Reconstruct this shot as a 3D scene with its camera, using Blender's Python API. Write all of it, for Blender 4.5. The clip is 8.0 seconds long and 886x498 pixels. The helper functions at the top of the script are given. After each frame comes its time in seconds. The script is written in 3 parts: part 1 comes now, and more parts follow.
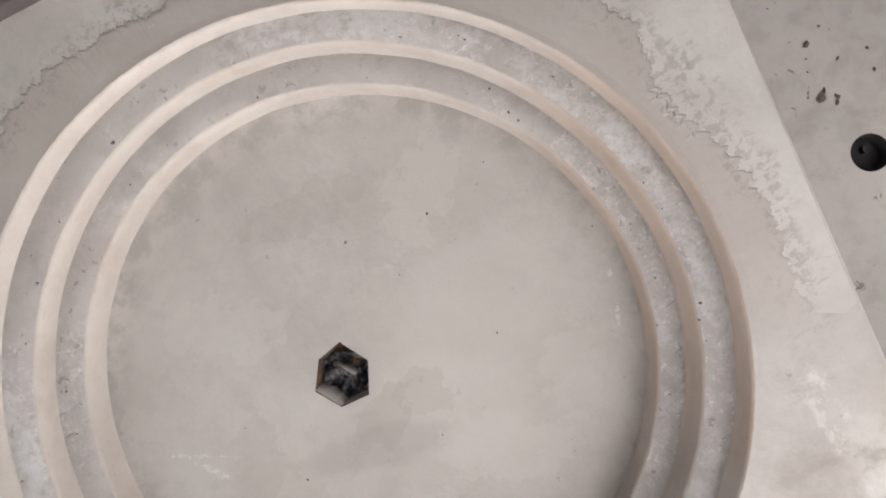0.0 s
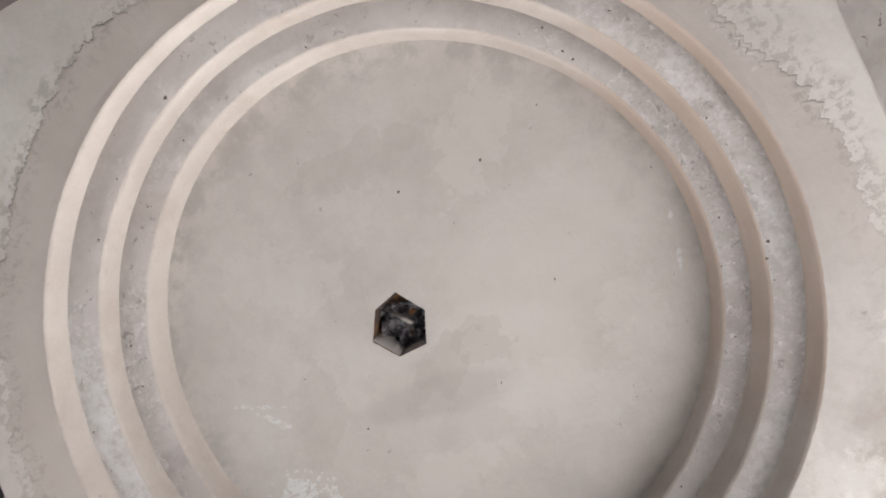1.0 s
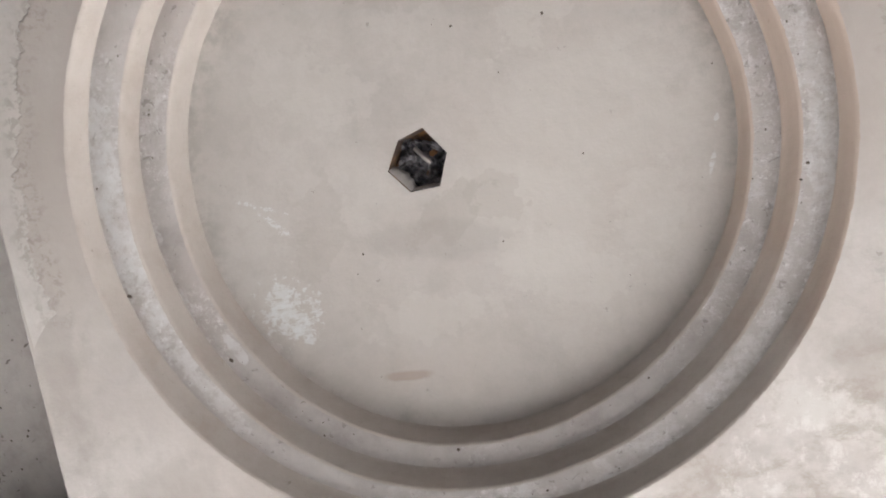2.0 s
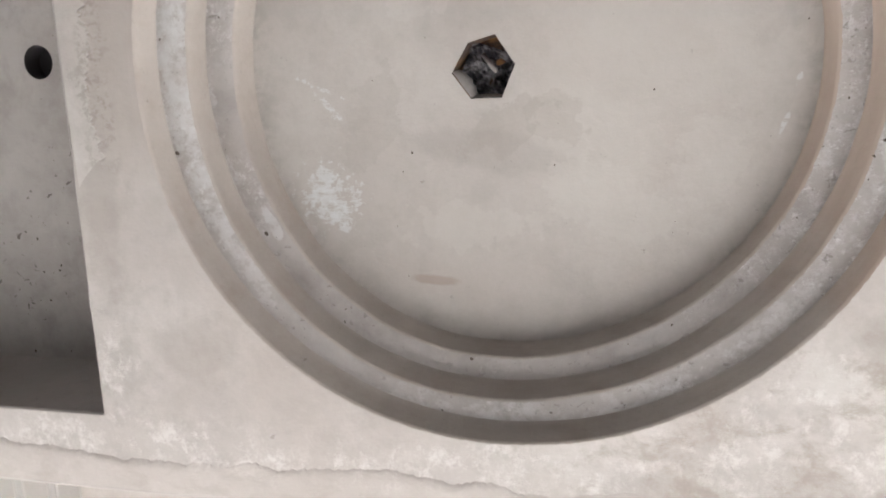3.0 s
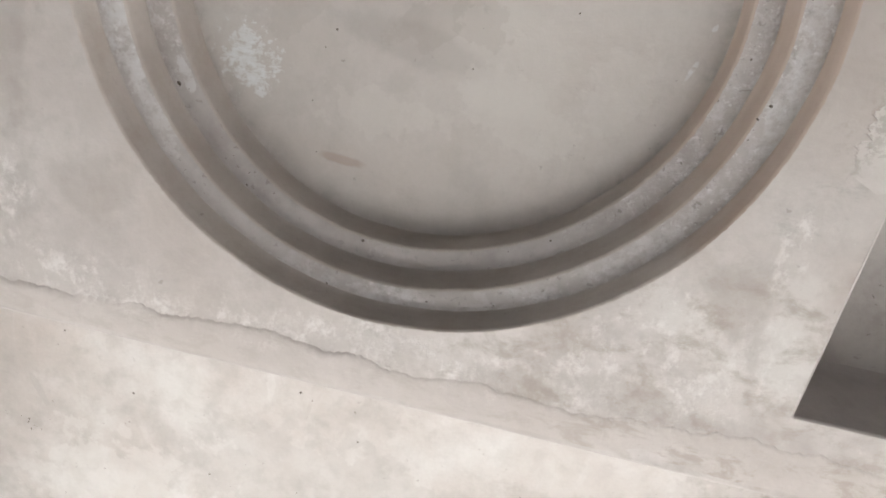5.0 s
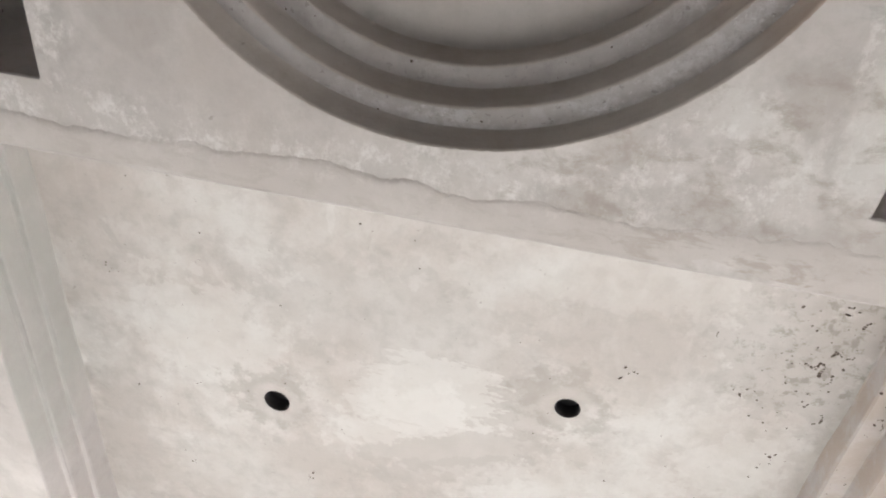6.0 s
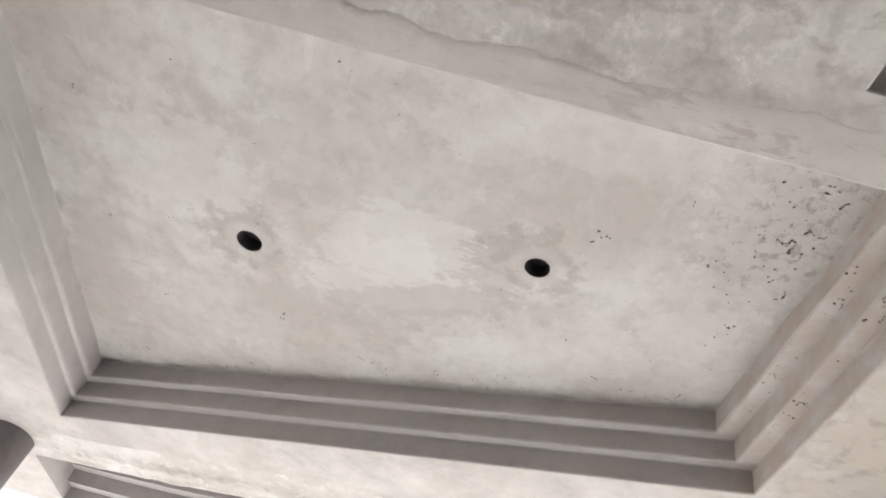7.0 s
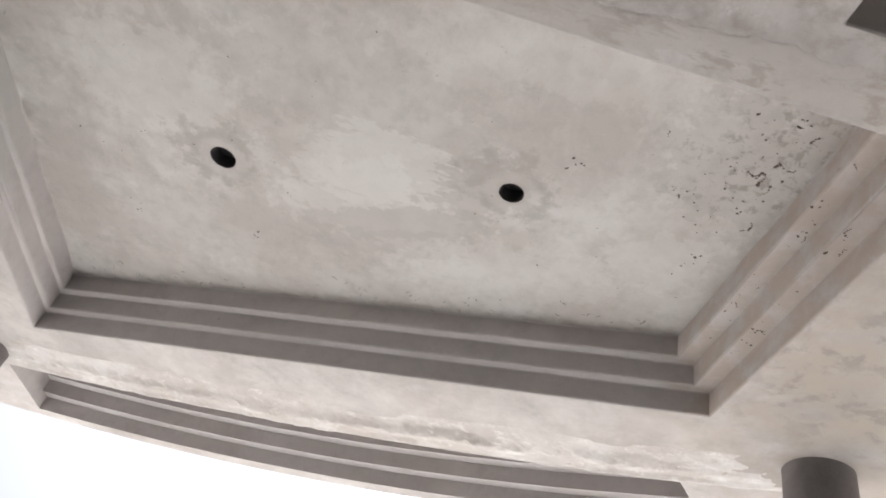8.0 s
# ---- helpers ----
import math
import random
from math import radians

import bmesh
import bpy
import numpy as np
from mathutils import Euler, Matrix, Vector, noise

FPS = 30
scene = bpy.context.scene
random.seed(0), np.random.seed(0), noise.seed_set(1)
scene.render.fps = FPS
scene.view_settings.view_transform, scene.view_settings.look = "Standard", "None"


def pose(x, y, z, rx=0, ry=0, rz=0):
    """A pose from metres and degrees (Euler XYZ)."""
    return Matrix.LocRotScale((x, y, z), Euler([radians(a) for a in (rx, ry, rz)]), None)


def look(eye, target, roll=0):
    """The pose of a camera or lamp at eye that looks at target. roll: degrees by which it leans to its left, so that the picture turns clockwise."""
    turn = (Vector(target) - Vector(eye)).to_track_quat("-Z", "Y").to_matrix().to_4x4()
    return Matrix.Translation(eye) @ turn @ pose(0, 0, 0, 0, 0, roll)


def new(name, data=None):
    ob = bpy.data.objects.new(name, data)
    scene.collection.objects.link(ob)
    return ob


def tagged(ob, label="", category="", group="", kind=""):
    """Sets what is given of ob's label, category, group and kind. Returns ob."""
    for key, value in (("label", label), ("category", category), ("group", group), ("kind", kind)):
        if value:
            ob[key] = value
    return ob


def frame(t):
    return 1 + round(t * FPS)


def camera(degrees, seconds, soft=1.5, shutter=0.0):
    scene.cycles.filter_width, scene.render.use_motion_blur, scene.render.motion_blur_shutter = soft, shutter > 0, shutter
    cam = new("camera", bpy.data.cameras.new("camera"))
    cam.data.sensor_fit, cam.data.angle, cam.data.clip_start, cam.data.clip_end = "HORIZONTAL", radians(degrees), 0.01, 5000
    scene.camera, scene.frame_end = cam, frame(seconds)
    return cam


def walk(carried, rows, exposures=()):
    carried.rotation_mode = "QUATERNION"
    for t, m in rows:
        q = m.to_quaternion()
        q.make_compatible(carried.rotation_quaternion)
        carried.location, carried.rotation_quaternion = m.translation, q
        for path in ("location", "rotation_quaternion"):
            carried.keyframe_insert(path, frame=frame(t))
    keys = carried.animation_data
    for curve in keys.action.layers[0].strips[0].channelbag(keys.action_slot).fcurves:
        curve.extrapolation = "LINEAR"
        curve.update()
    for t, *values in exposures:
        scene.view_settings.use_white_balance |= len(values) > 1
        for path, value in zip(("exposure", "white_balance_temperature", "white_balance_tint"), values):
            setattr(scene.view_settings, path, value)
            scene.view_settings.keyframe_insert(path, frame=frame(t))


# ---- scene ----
from mathutils.geometry import delaunay_2d_cdt

# ---------------------------------------------------------------- camera
cam = camera(62.56, 8.0, soft=1.8)
PATH = [
    (0.0, 0.4089, -0.0492, 1.5240, 182.003, -5.597, 25.087),
    (0.5, 0.3894, -0.0893, 1.5233, 181.053, -6.542, 27.748),
    (1.0, 0.3589, -0.0246, 1.5419, 179.221, -8.814, 26.539),
    (1.2, 0.3520, 0.0031, 1.5391, 177.480, -9.088, 24.870),
    (1.5, 0.3447, 0.0683, 1.5589, 176.259, -10.050, 19.340),
    (1.7, 0.3163, 0.0623, 1.5462, 175.023, -9.435, 16.091),
    (2.8, 0.2400, 0.0660, 1.5390, 169.130, -12.250, 3.800),
    (3.0, 0.2349, 0.0647, 1.5360, 168.119, -13.029, 2.056),
    (3.5, 0.2507, 0.0445, 1.5332, 166.138, -13.633, -1.966),
    (4.0, 0.2743, -0.0027, 1.5302, 164.688, -12.761, -6.059),
    (4.2, 0.2888, -0.0065, 1.5270, 164.541, -12.357, -7.457),
    (5.3, 0.3301, 0.0291, 1.4872, 157.757, -10.664, -8.888),
    (5.5, 0.3147, 0.0346, 1.5040, 154.866, -11.176, -7.201),
    (6.0, 0.3144, 0.0757, 1.5102, 147.435, -12.856, -4.478),
    (6.5, 0.3232, 0.1126, 1.5170, 141.785, -13.874, -6.104),
    (7.0, 0.3508, 0.1355, 1.5247, 137.938, -14.650, -8.622),
    (7.5, 0.3621, 0.1382, 1.5222, 135.230, -14.793, -9.892),
    (8.0, 0.3658, 0.1292, 1.5123, 132.702, -14.587, -11.100),
]
EXPOSURES = [(0.0, 2.36, 6000, 13), (3.0, 2.38, 6000, 12), (4.2, 2.36, 6000, 11), (5.5, 1.99, 6000, 11), (6.5, 1.79, 6000, 11), (7.2, 1.55, 6000, 12), (8.0, 1.37, 6000, 13)]
walk(cam, [(t, pose(x, y, z, rx, ry, rz)) for t, x, y, z, rx, ry, rz in PATH], EXPOSURES)

# ---------------------------------------------------------------- light
SUN_EL, SUN_AZ = 57.0, 32.0  # azimuth from +y towards +x
world = bpy.data.worlds.new("sky")
scene.world = world
world.use_nodes = True
wn = world.node_tree.nodes
sky = wn.new("ShaderNodeTexSky")
sky.sky_type, sky.sun_disc = "NISHITA", False
sky.sun_elevation, sky.sun_rotation = radians(SUN_EL), radians(SUN_AZ)
sky.dust_density, sky.air_density, sky.ozone_density = 10.0, 0.25, 0.1
haze = wn.new("ShaderNodeHueSaturation")
haze.inputs["Saturation"].default_value = 0.0
world.node_tree.links.new(sky.outputs[0], haze.inputs["Color"])
world.node_tree.links.new(haze.outputs[0], wn["Background"].inputs["Color"])
wn["Background"].inputs["Strength"].default_value = 0.15

sun = new("sun", bpy.data.lights.new("sun", "SUN"))
sun.data.energy, sun.data.angle, sun.data.color = 3.1, radians(0.53), (1.0, 0.95, 0.87)
az, el = radians(SUN_AZ), radians(SUN_EL)
sun.matrix_world = look((0, 0, 0), (-math.sin(az) * math.cos(el), -math.cos(az) * math.cos(el), -math.sin(el)))


# ---------------------------------------------------------------- materials
class Mat:
    """A small builder for node materials in world position."""

    def __init__(self, name, rough=0.85, metal=0.0, spec=0.3):
        self.m = bpy.data.materials.new(name)
        self.m.use_nodes = True
        self.t = self.m.node_tree
        self.b = self.t.nodes["Principled BSDF"]
        self.b.inputs["Roughness"].default_value = rough
        self.b.inputs["Metallic"].default_value = metal
        self.b.inputs["Specular IOR Level"].default_value = spec
        self.pos = self.t.nodes.new("ShaderNodeNewGeometry").outputs["Position"]

    def put(self, socket, value):
        if hasattr(value, "is_linked"):
            self.t.links.new(value, socket)
        else:
            socket.default_value = value

    def math(self, op, a, b=0.0, c=0.0):
        n = self.t.nodes.new("ShaderNodeMath")
        n.operation = op
        for s, v in zip(n.inputs, (a, b, c)):
            self.put(s, v)
        return n.outputs[0]

    def noise(self, scale, detail=5.0, rough=0.6, stretch=(1, 1, 1), warp=0.0, shift=0.0):
        mp = self.t.nodes.new("ShaderNodeMapping")
        self.put(mp.inputs["Vector"], self.pos)
        mp.inputs["Scale"].default_value = stretch
        mp.inputs["Location"].default_value = (shift, shift * 0.7, shift * 1.3)
        n = self.t.nodes.new("ShaderNodeTexNoise")
        self.put(n.inputs["Vector"], mp.outputs[0])
        n.inputs["Scale"].default_value, n.inputs["Detail"].default_value = scale, detail
        n.inputs["Roughness"].default_value, n.inputs["Distortion"].default_value = rough, warp
        return n.outputs["Fac"]

    def step(self, v, lo, hi, a=0.0, b=1.0):
        n = self.t.nodes.new("ShaderNodeMapRange")
        n.interpolation_type = "SMOOTHSTEP"
        for s, x in zip(n.inputs, (v, lo, hi, a, b)):
            self.put(s, x)
        return n.outputs[0]

    def mix(self, f, a, b, kind="MIX"):
        n = self.t.nodes.new("ShaderNodeMix")
        n.data_type, n.blend_type = "RGBA", kind
        self.put(n.inputs[0], f)
        self.put(n.inputs[6], a if hasattr(a, "is_linked") else (*a, 1))
        self.put(n.inputs[7], b if hasattr(b, "is_linked") else (*b, 1))
        return n.outputs[2]

    def blob(self, x, y, rx, ry, soft, ragged, turn=0.0, scale=14.0, stretch=(1, 1, 1)):
        """1 inside a ragged oval at x, y; 0 outside."""
        mp = self.t.nodes.new("ShaderNodeMapping")
        mp.vector_type = "TEXTURE"
        self.put(mp.inputs["Vector"], self.pos)
        mp.inputs["Location"].default_value = (x, y, 0)
        mp.inputs["Rotation"].default_value = (0, 0, radians(turn))
        mp.inputs["Scale"].default_value = (rx, ry, 1000)
        n = self.t.nodes.new("ShaderNodeVectorMath")
        n.operation = "LENGTH"
        self.put(n.inputs[0], mp.outputs[0])
        d = self.math("ADD", n.outputs["Value"], self.math("MULTIPLY_ADD", self.noise(scale, 4, 0.62, stretch, shift=x), 2 * ragged, -ragged))
        return self.step(d, 1 - soft, 1 + soft, 1, 0)

    def axis(self, k):
        n = self.t.nodes.new("ShaderNodeSeparateXYZ")
        self.put(n.inputs[0], self.pos)
        return n.outputs[k]

    def bump(self, height, distance, strength=1.0):
        n = self.t.nodes.new("ShaderNodeBump")
        n.inputs["Distance"].default_value, n.inputs["Strength"].default_value = distance, strength
        self.put(n.inputs["Height"], height)
        if self.b.inputs["Normal"].is_linked:
            self.put(n.inputs["Normal"], self.b.inputs["Normal"].links[0].from_socket)
        self.t.links.new(n.outputs[0], self.b.inputs["Normal"])

    def colour(self, c):
        self.put(self.b.inputs["Base Color"], c)
        return self.m


GREY, PALE, DIRT = (0.430, 0.405, 0.385), (0.540, 0.522, 0.500), (0.285, 0.262, 0.242)


def cement(name, base=GREY, pale=PALE, dirt=DIRT, pale_amount=0.5, dirt_amount=0.45, trowel=(1, 1, 1), shift=0.0):
    """Bare trowelled cement render: cloudy tone, stains, pits and trowel drag."""
    m = Mat(name, 0.9, 0.0, 0.2)
    cloud = m.step(m.noise(3.1, 6, 0.56, trowel, 0.15, shift), 0.36, 0.66)
    c = m.mix(m.math("MULTIPLY", cloud, pale_amount), base, pale)
    stain = m.step(m.noise(6.5, 6, 0.62, trowel, 0.25, shift + 3), 0.50, 0.70)
    c = m.mix(m.math("MULTIPLY", stain, dirt_amount), c, dirt)
    mottle = m.step(m.noise(15, 5, 0.62, trowel, 0.1, shift + 21), 0.46, 0.66)
    c = m.mix(m.math("MULTIPLY", mottle, 0.20), c, dirt)
    rub = m.step(m.noise(7.5, 6, 0.62, (1.5, 0.7, 1), 0.3, shift + 27), 0.52, 0.66)
    c = m.mix(m.math("MULTIPLY", rub, 0.28), c, pale)
    warm = m.step(m.noise(1.7, 4, 0.55, (1, 1, 1), 0.4, shift + 9), 0.45, 0.7)
    c = m.mix(m.math("MULTIPLY", warm, 0.35), c, (0.47, 0.425, 0.39))
    grain = m.noise(95, 4, 0.7, (1, 1, 1), 0, shift)
    c = m.mix(m.step(grain, 0.3, 0.75, 0.0, 0.10), c, (0.30, 0.275, 0.25))
    pits = m.step(m.noise(38, 3, 0.6, (1, 1, 1), 0.3, shift + 5), 0.70, 0.76)
    c = m.mix(m.math("MULTIPLY", pits, 0.45), c, (0.20, 0.18, 0.16))
    drag = m.noise(8, 7, 0.68, (0.8, 1.25, 1), 0.15, shift + 7)
    c = m.mix(m.step(drag, 0.55, 0.75, 0.0, 0.22), c, pale)
    m.bump(m.noise(11, 6, 0.62, trowel, 0.2, shift), 0.006, 0.6)
    m.bump(drag, 0.004, 0.35)
    m.bump(grain, 0.0010, 0.25)
    chalk = m.step(m.noise(58, 4, 0.7, (1, 1, 1), 0.2, shift + 33), 0.69, 0.75)
    c = m.mix(m.math("MULTIPLY", chalk, 0.28), c, (0.66, 0.65, 0.63))
    return m, c


# soffit round the circle: an older dark float coat inside a ragged pale coat
def soffit(name, bare_strip):
    m, c = cement(name, pale_amount=0.62)
    ring = m.math("MULTIPLY", m.step(m.axis(1), 0.05, 0.34, 1, 0), m.step(m.noise(9, 6, 0.65, (1, 1, 1), 0.2, 2), 0.25, 0.55, 0.6, 1.0))
    c = m.mix(m.math("MULTIPLY", ring, 0.78), c, (0.392, 0.358, 0.328))
    crumb = m.math("MULTIPLY", m.blob(0.0, -0.01, 0.95, 0.95, 0.02, 0.10, 0, 7), m.math("SUBTRACT", 1.0, m.blob(0.0, -0.01, 0.88, 0.88, 0.03, 0.10, 0, 7)))
    crumb = m.math("MULTIPLY", crumb, m.math("MULTIPLY", m.step(m.noise(46, 5, 0.7, (1, 1, 1), 0.3, 14), 0.50, 0.60), m.step(m.axis(1), 0.05, 0.34, 1, 0)))
    c = m.mix(m.math("MULTIPLY", crumb, 0.55), c, (0.27, 0.24, 0.21))
    white = m.math("MULTIPLY", m.step(m.axis(1), 0.70, 0.90), m.step(m.axis(1), 0.95, 1.0, 1, 0))
    white = m.math("MULTIPLY", white, m.step(m.noise(15, 9, 0.78, (1.1, 0.8, 1), 0.0, 4), 0.50, 0.72))
    c = m.mix(m.math("MULTIPLY", white, 0.4), c, (0.68, 0.67, 0.645))
    for x, y, rx, ry, turn in ((-0.82, 0.855, 0.16, 0.075, 0), (-1.17, 0.86, 0.14, 0.05, 0), (-0.04, 0.865, 0.24, 0.055, 0), (0.50, 0.80, 0.13, 0.12, 10), (0.27, 0.87, 0.14, 0.05, 0), (0.72, 0.72, 0.14, 0.09, 40), (0.84, 0.42, 0.03, 0.09, 10), (-0.62, 0.90, 0.10, 0.05, 0), (-0.33, 0.90, 0.12, 0.035, 0), (0.60, 0.87, 0.16, 0.05, -8), (0.86, 0.66, 0.12, 0.05, 45), (-0.95, 0.66, 0.05, 0.07, 0)):
        b = m.math("MULTIPLY", m.blob(x, y, rx, ry, 0.4, 1.9, turn, 11, (1.3, 0.9, 1)), m.step(m.noise(24, 8, 0.74, (1.15, 0.9, 1), 0.1, x), 0.46, 0.64))
        c = m.mix(m.math("MULTIPLY", b, 0.45), c, (0.72, 0.715, 0.69))
        m.bump(b, 0.002, 0.3)
    # pale and dark patches; the last three paint in shade near the column
    for x, y, rx, ry, turn, k in ((0.79, 0.60, 0.14, 0.05, 50, -1), (0.70, 0.66, 0.13, 0.045, 40, 1), (0.62, 0.86, 0.2, 0.05, 5, -1), (0.9, 0.9, 0.25, 0.06, 0, -1), (-0.72, 0.62, 0.10, 0.08, 0, -1), (-0.93, 0.3, 0.05, 0.2, 0, -1), (0.35, 0.88, 0.1, 0.035, 0, -1), (0.9, 0.62, 0.06, 0.16, -10, 1), (1.75, 1.6, 0.3, 0.5, 10, -1), (1.9, 2.1, 0.4, 0.25, 0, -1), (1.62, 1.95, 0.2, 0.12, 40, -1)):
        b = m.blob(x, y, rx, ry, 0.4, 1.1, turn, 13)
        c = m.mix(m.math("MULTIPLY", b, 0.45), c, (0.58, 0.575, 0.55) if k > 0 else (0.33, 0.305, 0.282))
    dirty = m.math("MULTIPLY", m.blob(0.85, 0.75, 0.75, 0.26, 0.4, 0.7, 0, 6), m.step(m.noise(10, 8, 0.70, (0.9, 1.2, 1), 0.2, 19), 0.48, 0.66))
    c = m.mix(m.math("MULTIPLY", dirty, 0.7), c, (0.31, 0.275, 0.24))
    # by the right column: ragged stains, darkened further to paint in its shade
    ochre = m.math("MULTIPLY", m.blob(1.9, 1.75, 0.75, 1.0, 0.4, 0.5, 0, 4), m.step(m.noise(5, 6, 0.62, (1, 1, 1), 0.3, 23), 0.34, 0.60))
    c = m.mix(m.math("MULTIPLY", ochre, 0.7), c, (0.40, 0.352, 0.295))
    stain_shade = m.math("MULTIPLY", m.blob(1.85, 1.75, 0.45, 0.5, 0.4, 0.8, 0, 5), m.step(m.noise(10, 7, 0.66, (1, 1, 1), 0.3, 29), 0.50, 0.62))
    c = m.mix(m.math("MULTIPLY", stain_shade, 0.7), c, (0.27, 0.25, 0.225))
    rim = m.math("SUBTRACT", m.blob(0.03, 0.0, 0.96, 0.96, 0.05, 0.05), m.blob(0.02, -0.03, 0.87, 0.87, 0.03, 0.05))
    rim = m.math("MULTIPLY", rim, m.math("MULTIPLY", m.step(m.axis(0), 0.3, 0.6), m.step(m.axis(1), 0.3, 0.6, 1, 0)))
    chips = m.math("MULTIPLY", m.step(m.noise(24, 7, 0.72, (0.7, 1.4, 1), 0.1, 6), 0.54, 0.66), rim)
    c = m.mix(m.math("MULTIPLY", chips, 0.45), c, (0.30, 0.29, 0.27))
    smear = m.math("MULTIPLY", m.step(m.noise(4.2, 7, 0.66, (1, 1, 1), 0.1, 13), 0.48, 0.64), m.step(m.axis(0), -0.6, 0.6, 0.5, 1.0))
    c = m.mix(m.math("MULTIPLY", smear, 0.4), c, (0.40, 0.365, 0.335))
    if bare_strip:
        band = m.math("MULTIPLY", m.step(m.axis(1), 0.80, 0.85), m.step(m.axis(1), 1.06, 1.10, 1, 0))
        c = m.mix(m.math("MULTIPLY", band, 0.6), c, (0.445, 0.415, 0.388))
        smudge = m.math("MULTIPLY", m.step(m.axis(0), 0.1, 0.9, 0.35, 1.0), m.step(m.noise(14, 7, 0.70, (0.7, 1.4, 1), 0.4, 37), 0.50, 0.64))
        c = m.mix(m.math("MULTIPLY", smudge, 0.65), c, (0.31, 0.275, 0.24))
    street = m.math("MULTIPLY", m.step(m.axis(1), 2.2, 2.6), m.step(m.noise(4, 9, 0.68, (1, 1, 1), 0.0, 8), 0.40, 0.72))
    c = m.mix(m.math("MULTIPLY", street, 0.5), c, (0.68, 0.655, 0.62))
    return m.colour(c)


# pale skim coat torn off round the circle
m, c = cement("skim_coat_cement", (0.475, 0.455, 0.432), (0.575, 0.56, 0.535), (0.36, 0.335, 0.31), 0.9, 0.25, (1, 1, 1), 51.0)
bare = m.math("MULTIPLY", m.step(m.noise(38, 3, 0.55, (0.5, 1.5, 1), 0.2, 12), 0.615, 0.65), m.blob(-0.02, 0.0, 0.96, 0.95, 0.03, 0.16, 0, 9))
bare = m.math("MULTIPLY", bare, m.step(m.axis(0), 0.3, 0.6))
c = m.mix(m.math("MULTIPLY", bare, 0.7), c, (0.37, 0.345, 0.315))
edge = m.math("MULTIPLY", m.blob(0.0, 0.0, 0.955, 0.955, 0.02, 0.10, 0, 8), m.step(m.noise(42, 5, 0.7, (1, 1, 1), 0.2, 17), 0.48, 0.58))
c = m.mix(m.math("MULTIPLY", edge, 0.6), c, (0.31, 0.285, 0.255))
m.bump(bare, 0.002, -0.3)
SKIM = m.colour(c)
SOFFIT = soffit("soffit_cement", False)
COAT = soffit("smooth_strip_cement", True)

# rough plaster laid on by hand
m, c = cement("ridge_plaster", (0.50, 0.47, 0.44), (0.64, 0.625, 0.60), (0.36, 0.325, 0.295), 0.9, 0.5, (1, 1, 1), 41.0)
b = m.step(m.noise(13, 8, 0.75, (1, 1.4, 1), 0.2, 3), 0.52, 0.66)
c = m.mix(m.math("MULTIPLY", b, 0.6), c, (0.75, 0.74, 0.71))
b = m.step(m.noise(9, 7, 0.7, (1, 1, 1), 0.3, 15), 0.52, 0.64)
c = m.mix(m.math("MULTIPLY", b, 0.4), c, (0.40, 0.36, 0.315))
b = m.step(m.noise(34, 5, 0.7, (1, 1, 1), 0.2, 5), 0.66, 0.72)
c = m.mix(m.math("MULTIPLY", b, 0.8), c, (0.80, 0.79, 0.77))
RIDGE = m.colour(c)

# disc in the middle of the circle
m, c = cement("disc_cement", (0.478, 0.453, 0.428), (0.545, 0.525, 0.50), (0.36, 0.335, 0.31), 0.55, 0.20, (1, 1, 1), 2.0)
for x, y, rx, ry, turn, s in ((0.168, 0.174, 0.17, 0.12, 30, 0.5), (0.304, -0.010, 0.22, 0.16, -20, 0.35), (-0.036, 0.184, 0.16, 0.05, 10, -0.4), (-0.103, -0.088, 0.18, 0.09, 60, -0.22)):
    b = m.blob(x, y, rx, ry, 0.3, 0.5, turn, 9)
    c = m.mix(m.math("MULTIPLY", b, abs(s)), c, (0.56, 0.54, 0.51) if s > 0 else (0.335, 0.31, 0.29))
for x, y, rx, ry, turn in ((-0.429, 0.324, 0.030, 0.020, 19), (-0.460, 0.252, 0.030, 0.042, 19), (-0.443, 0.290, 0.055, 0.044, 19), (-0.414, 0.344, 0.022, 0.016, 40), (-0.431, 0.069, 0.032, 0.006, 47), (-0.448, 0.026, 0.040, 0.004, 24), (0.580, 0.132, 0.005, 0.026, 20), (0.605, 0.038, 0.004, 0.014, 20)):
    b = m.blob(x, y, rx, ry, 0.3, 3.4 if 0.012 < ry < 0.0255 or rx > 0.02 else 0.7, turn, 48 if ry > 0.012 else 75)
    b = m.math("MULTIPLY", b, m.step(m.noise(50, 7, 0.78, (0.5, 1.9, 1), 0, y), 0.42, 0.50))
    c = m.mix(m.math("MULTIPLY", b, 0.65), c, (0.65, 0.67, 0.675))
for x, y, rx, ry, turn, s in ((0.226, 0.300, 0.12, 0.08, 20, 0.35), (-0.006, 0.125, 0.10, 0.05, -30, -0.4), (0.110, 0.106, 0.07, 0.05, 40, -0.3), (-0.278, -0.233, 0.15, 0.07, 30, 0.3),
                              (0.304, -0.330, 0.14, 0.08, -40, 0.35), (-0.084, 0.358, 0.14, 0.05, 0, 0.3), (0.032, -0.398, 0.16, 0.05, 5, -0.3), (0.440, 0.203, 0.07, 0.10, 20, 0.3), (-0.326, 0.106, 0.06, 0.12, 20, -0.25)):
    b = m.blob(x, y, rx, ry, 0.10, 1.3, turn, 17)
    c = m.mix(m.math("MULTIPLY", b, 0.9 * abs(s)), c, (0.57, 0.55, 0.52) if s > 0 else (0.365, 0.335, 0.305))
b = m.blob(-0.184, 0.488, 0.055, 0.013, 0.3, 0.4, 4, 20)
c = m.mix(m.math("MULTIPLY", b, 0.5), c, (0.34, 0.25, 0.20))
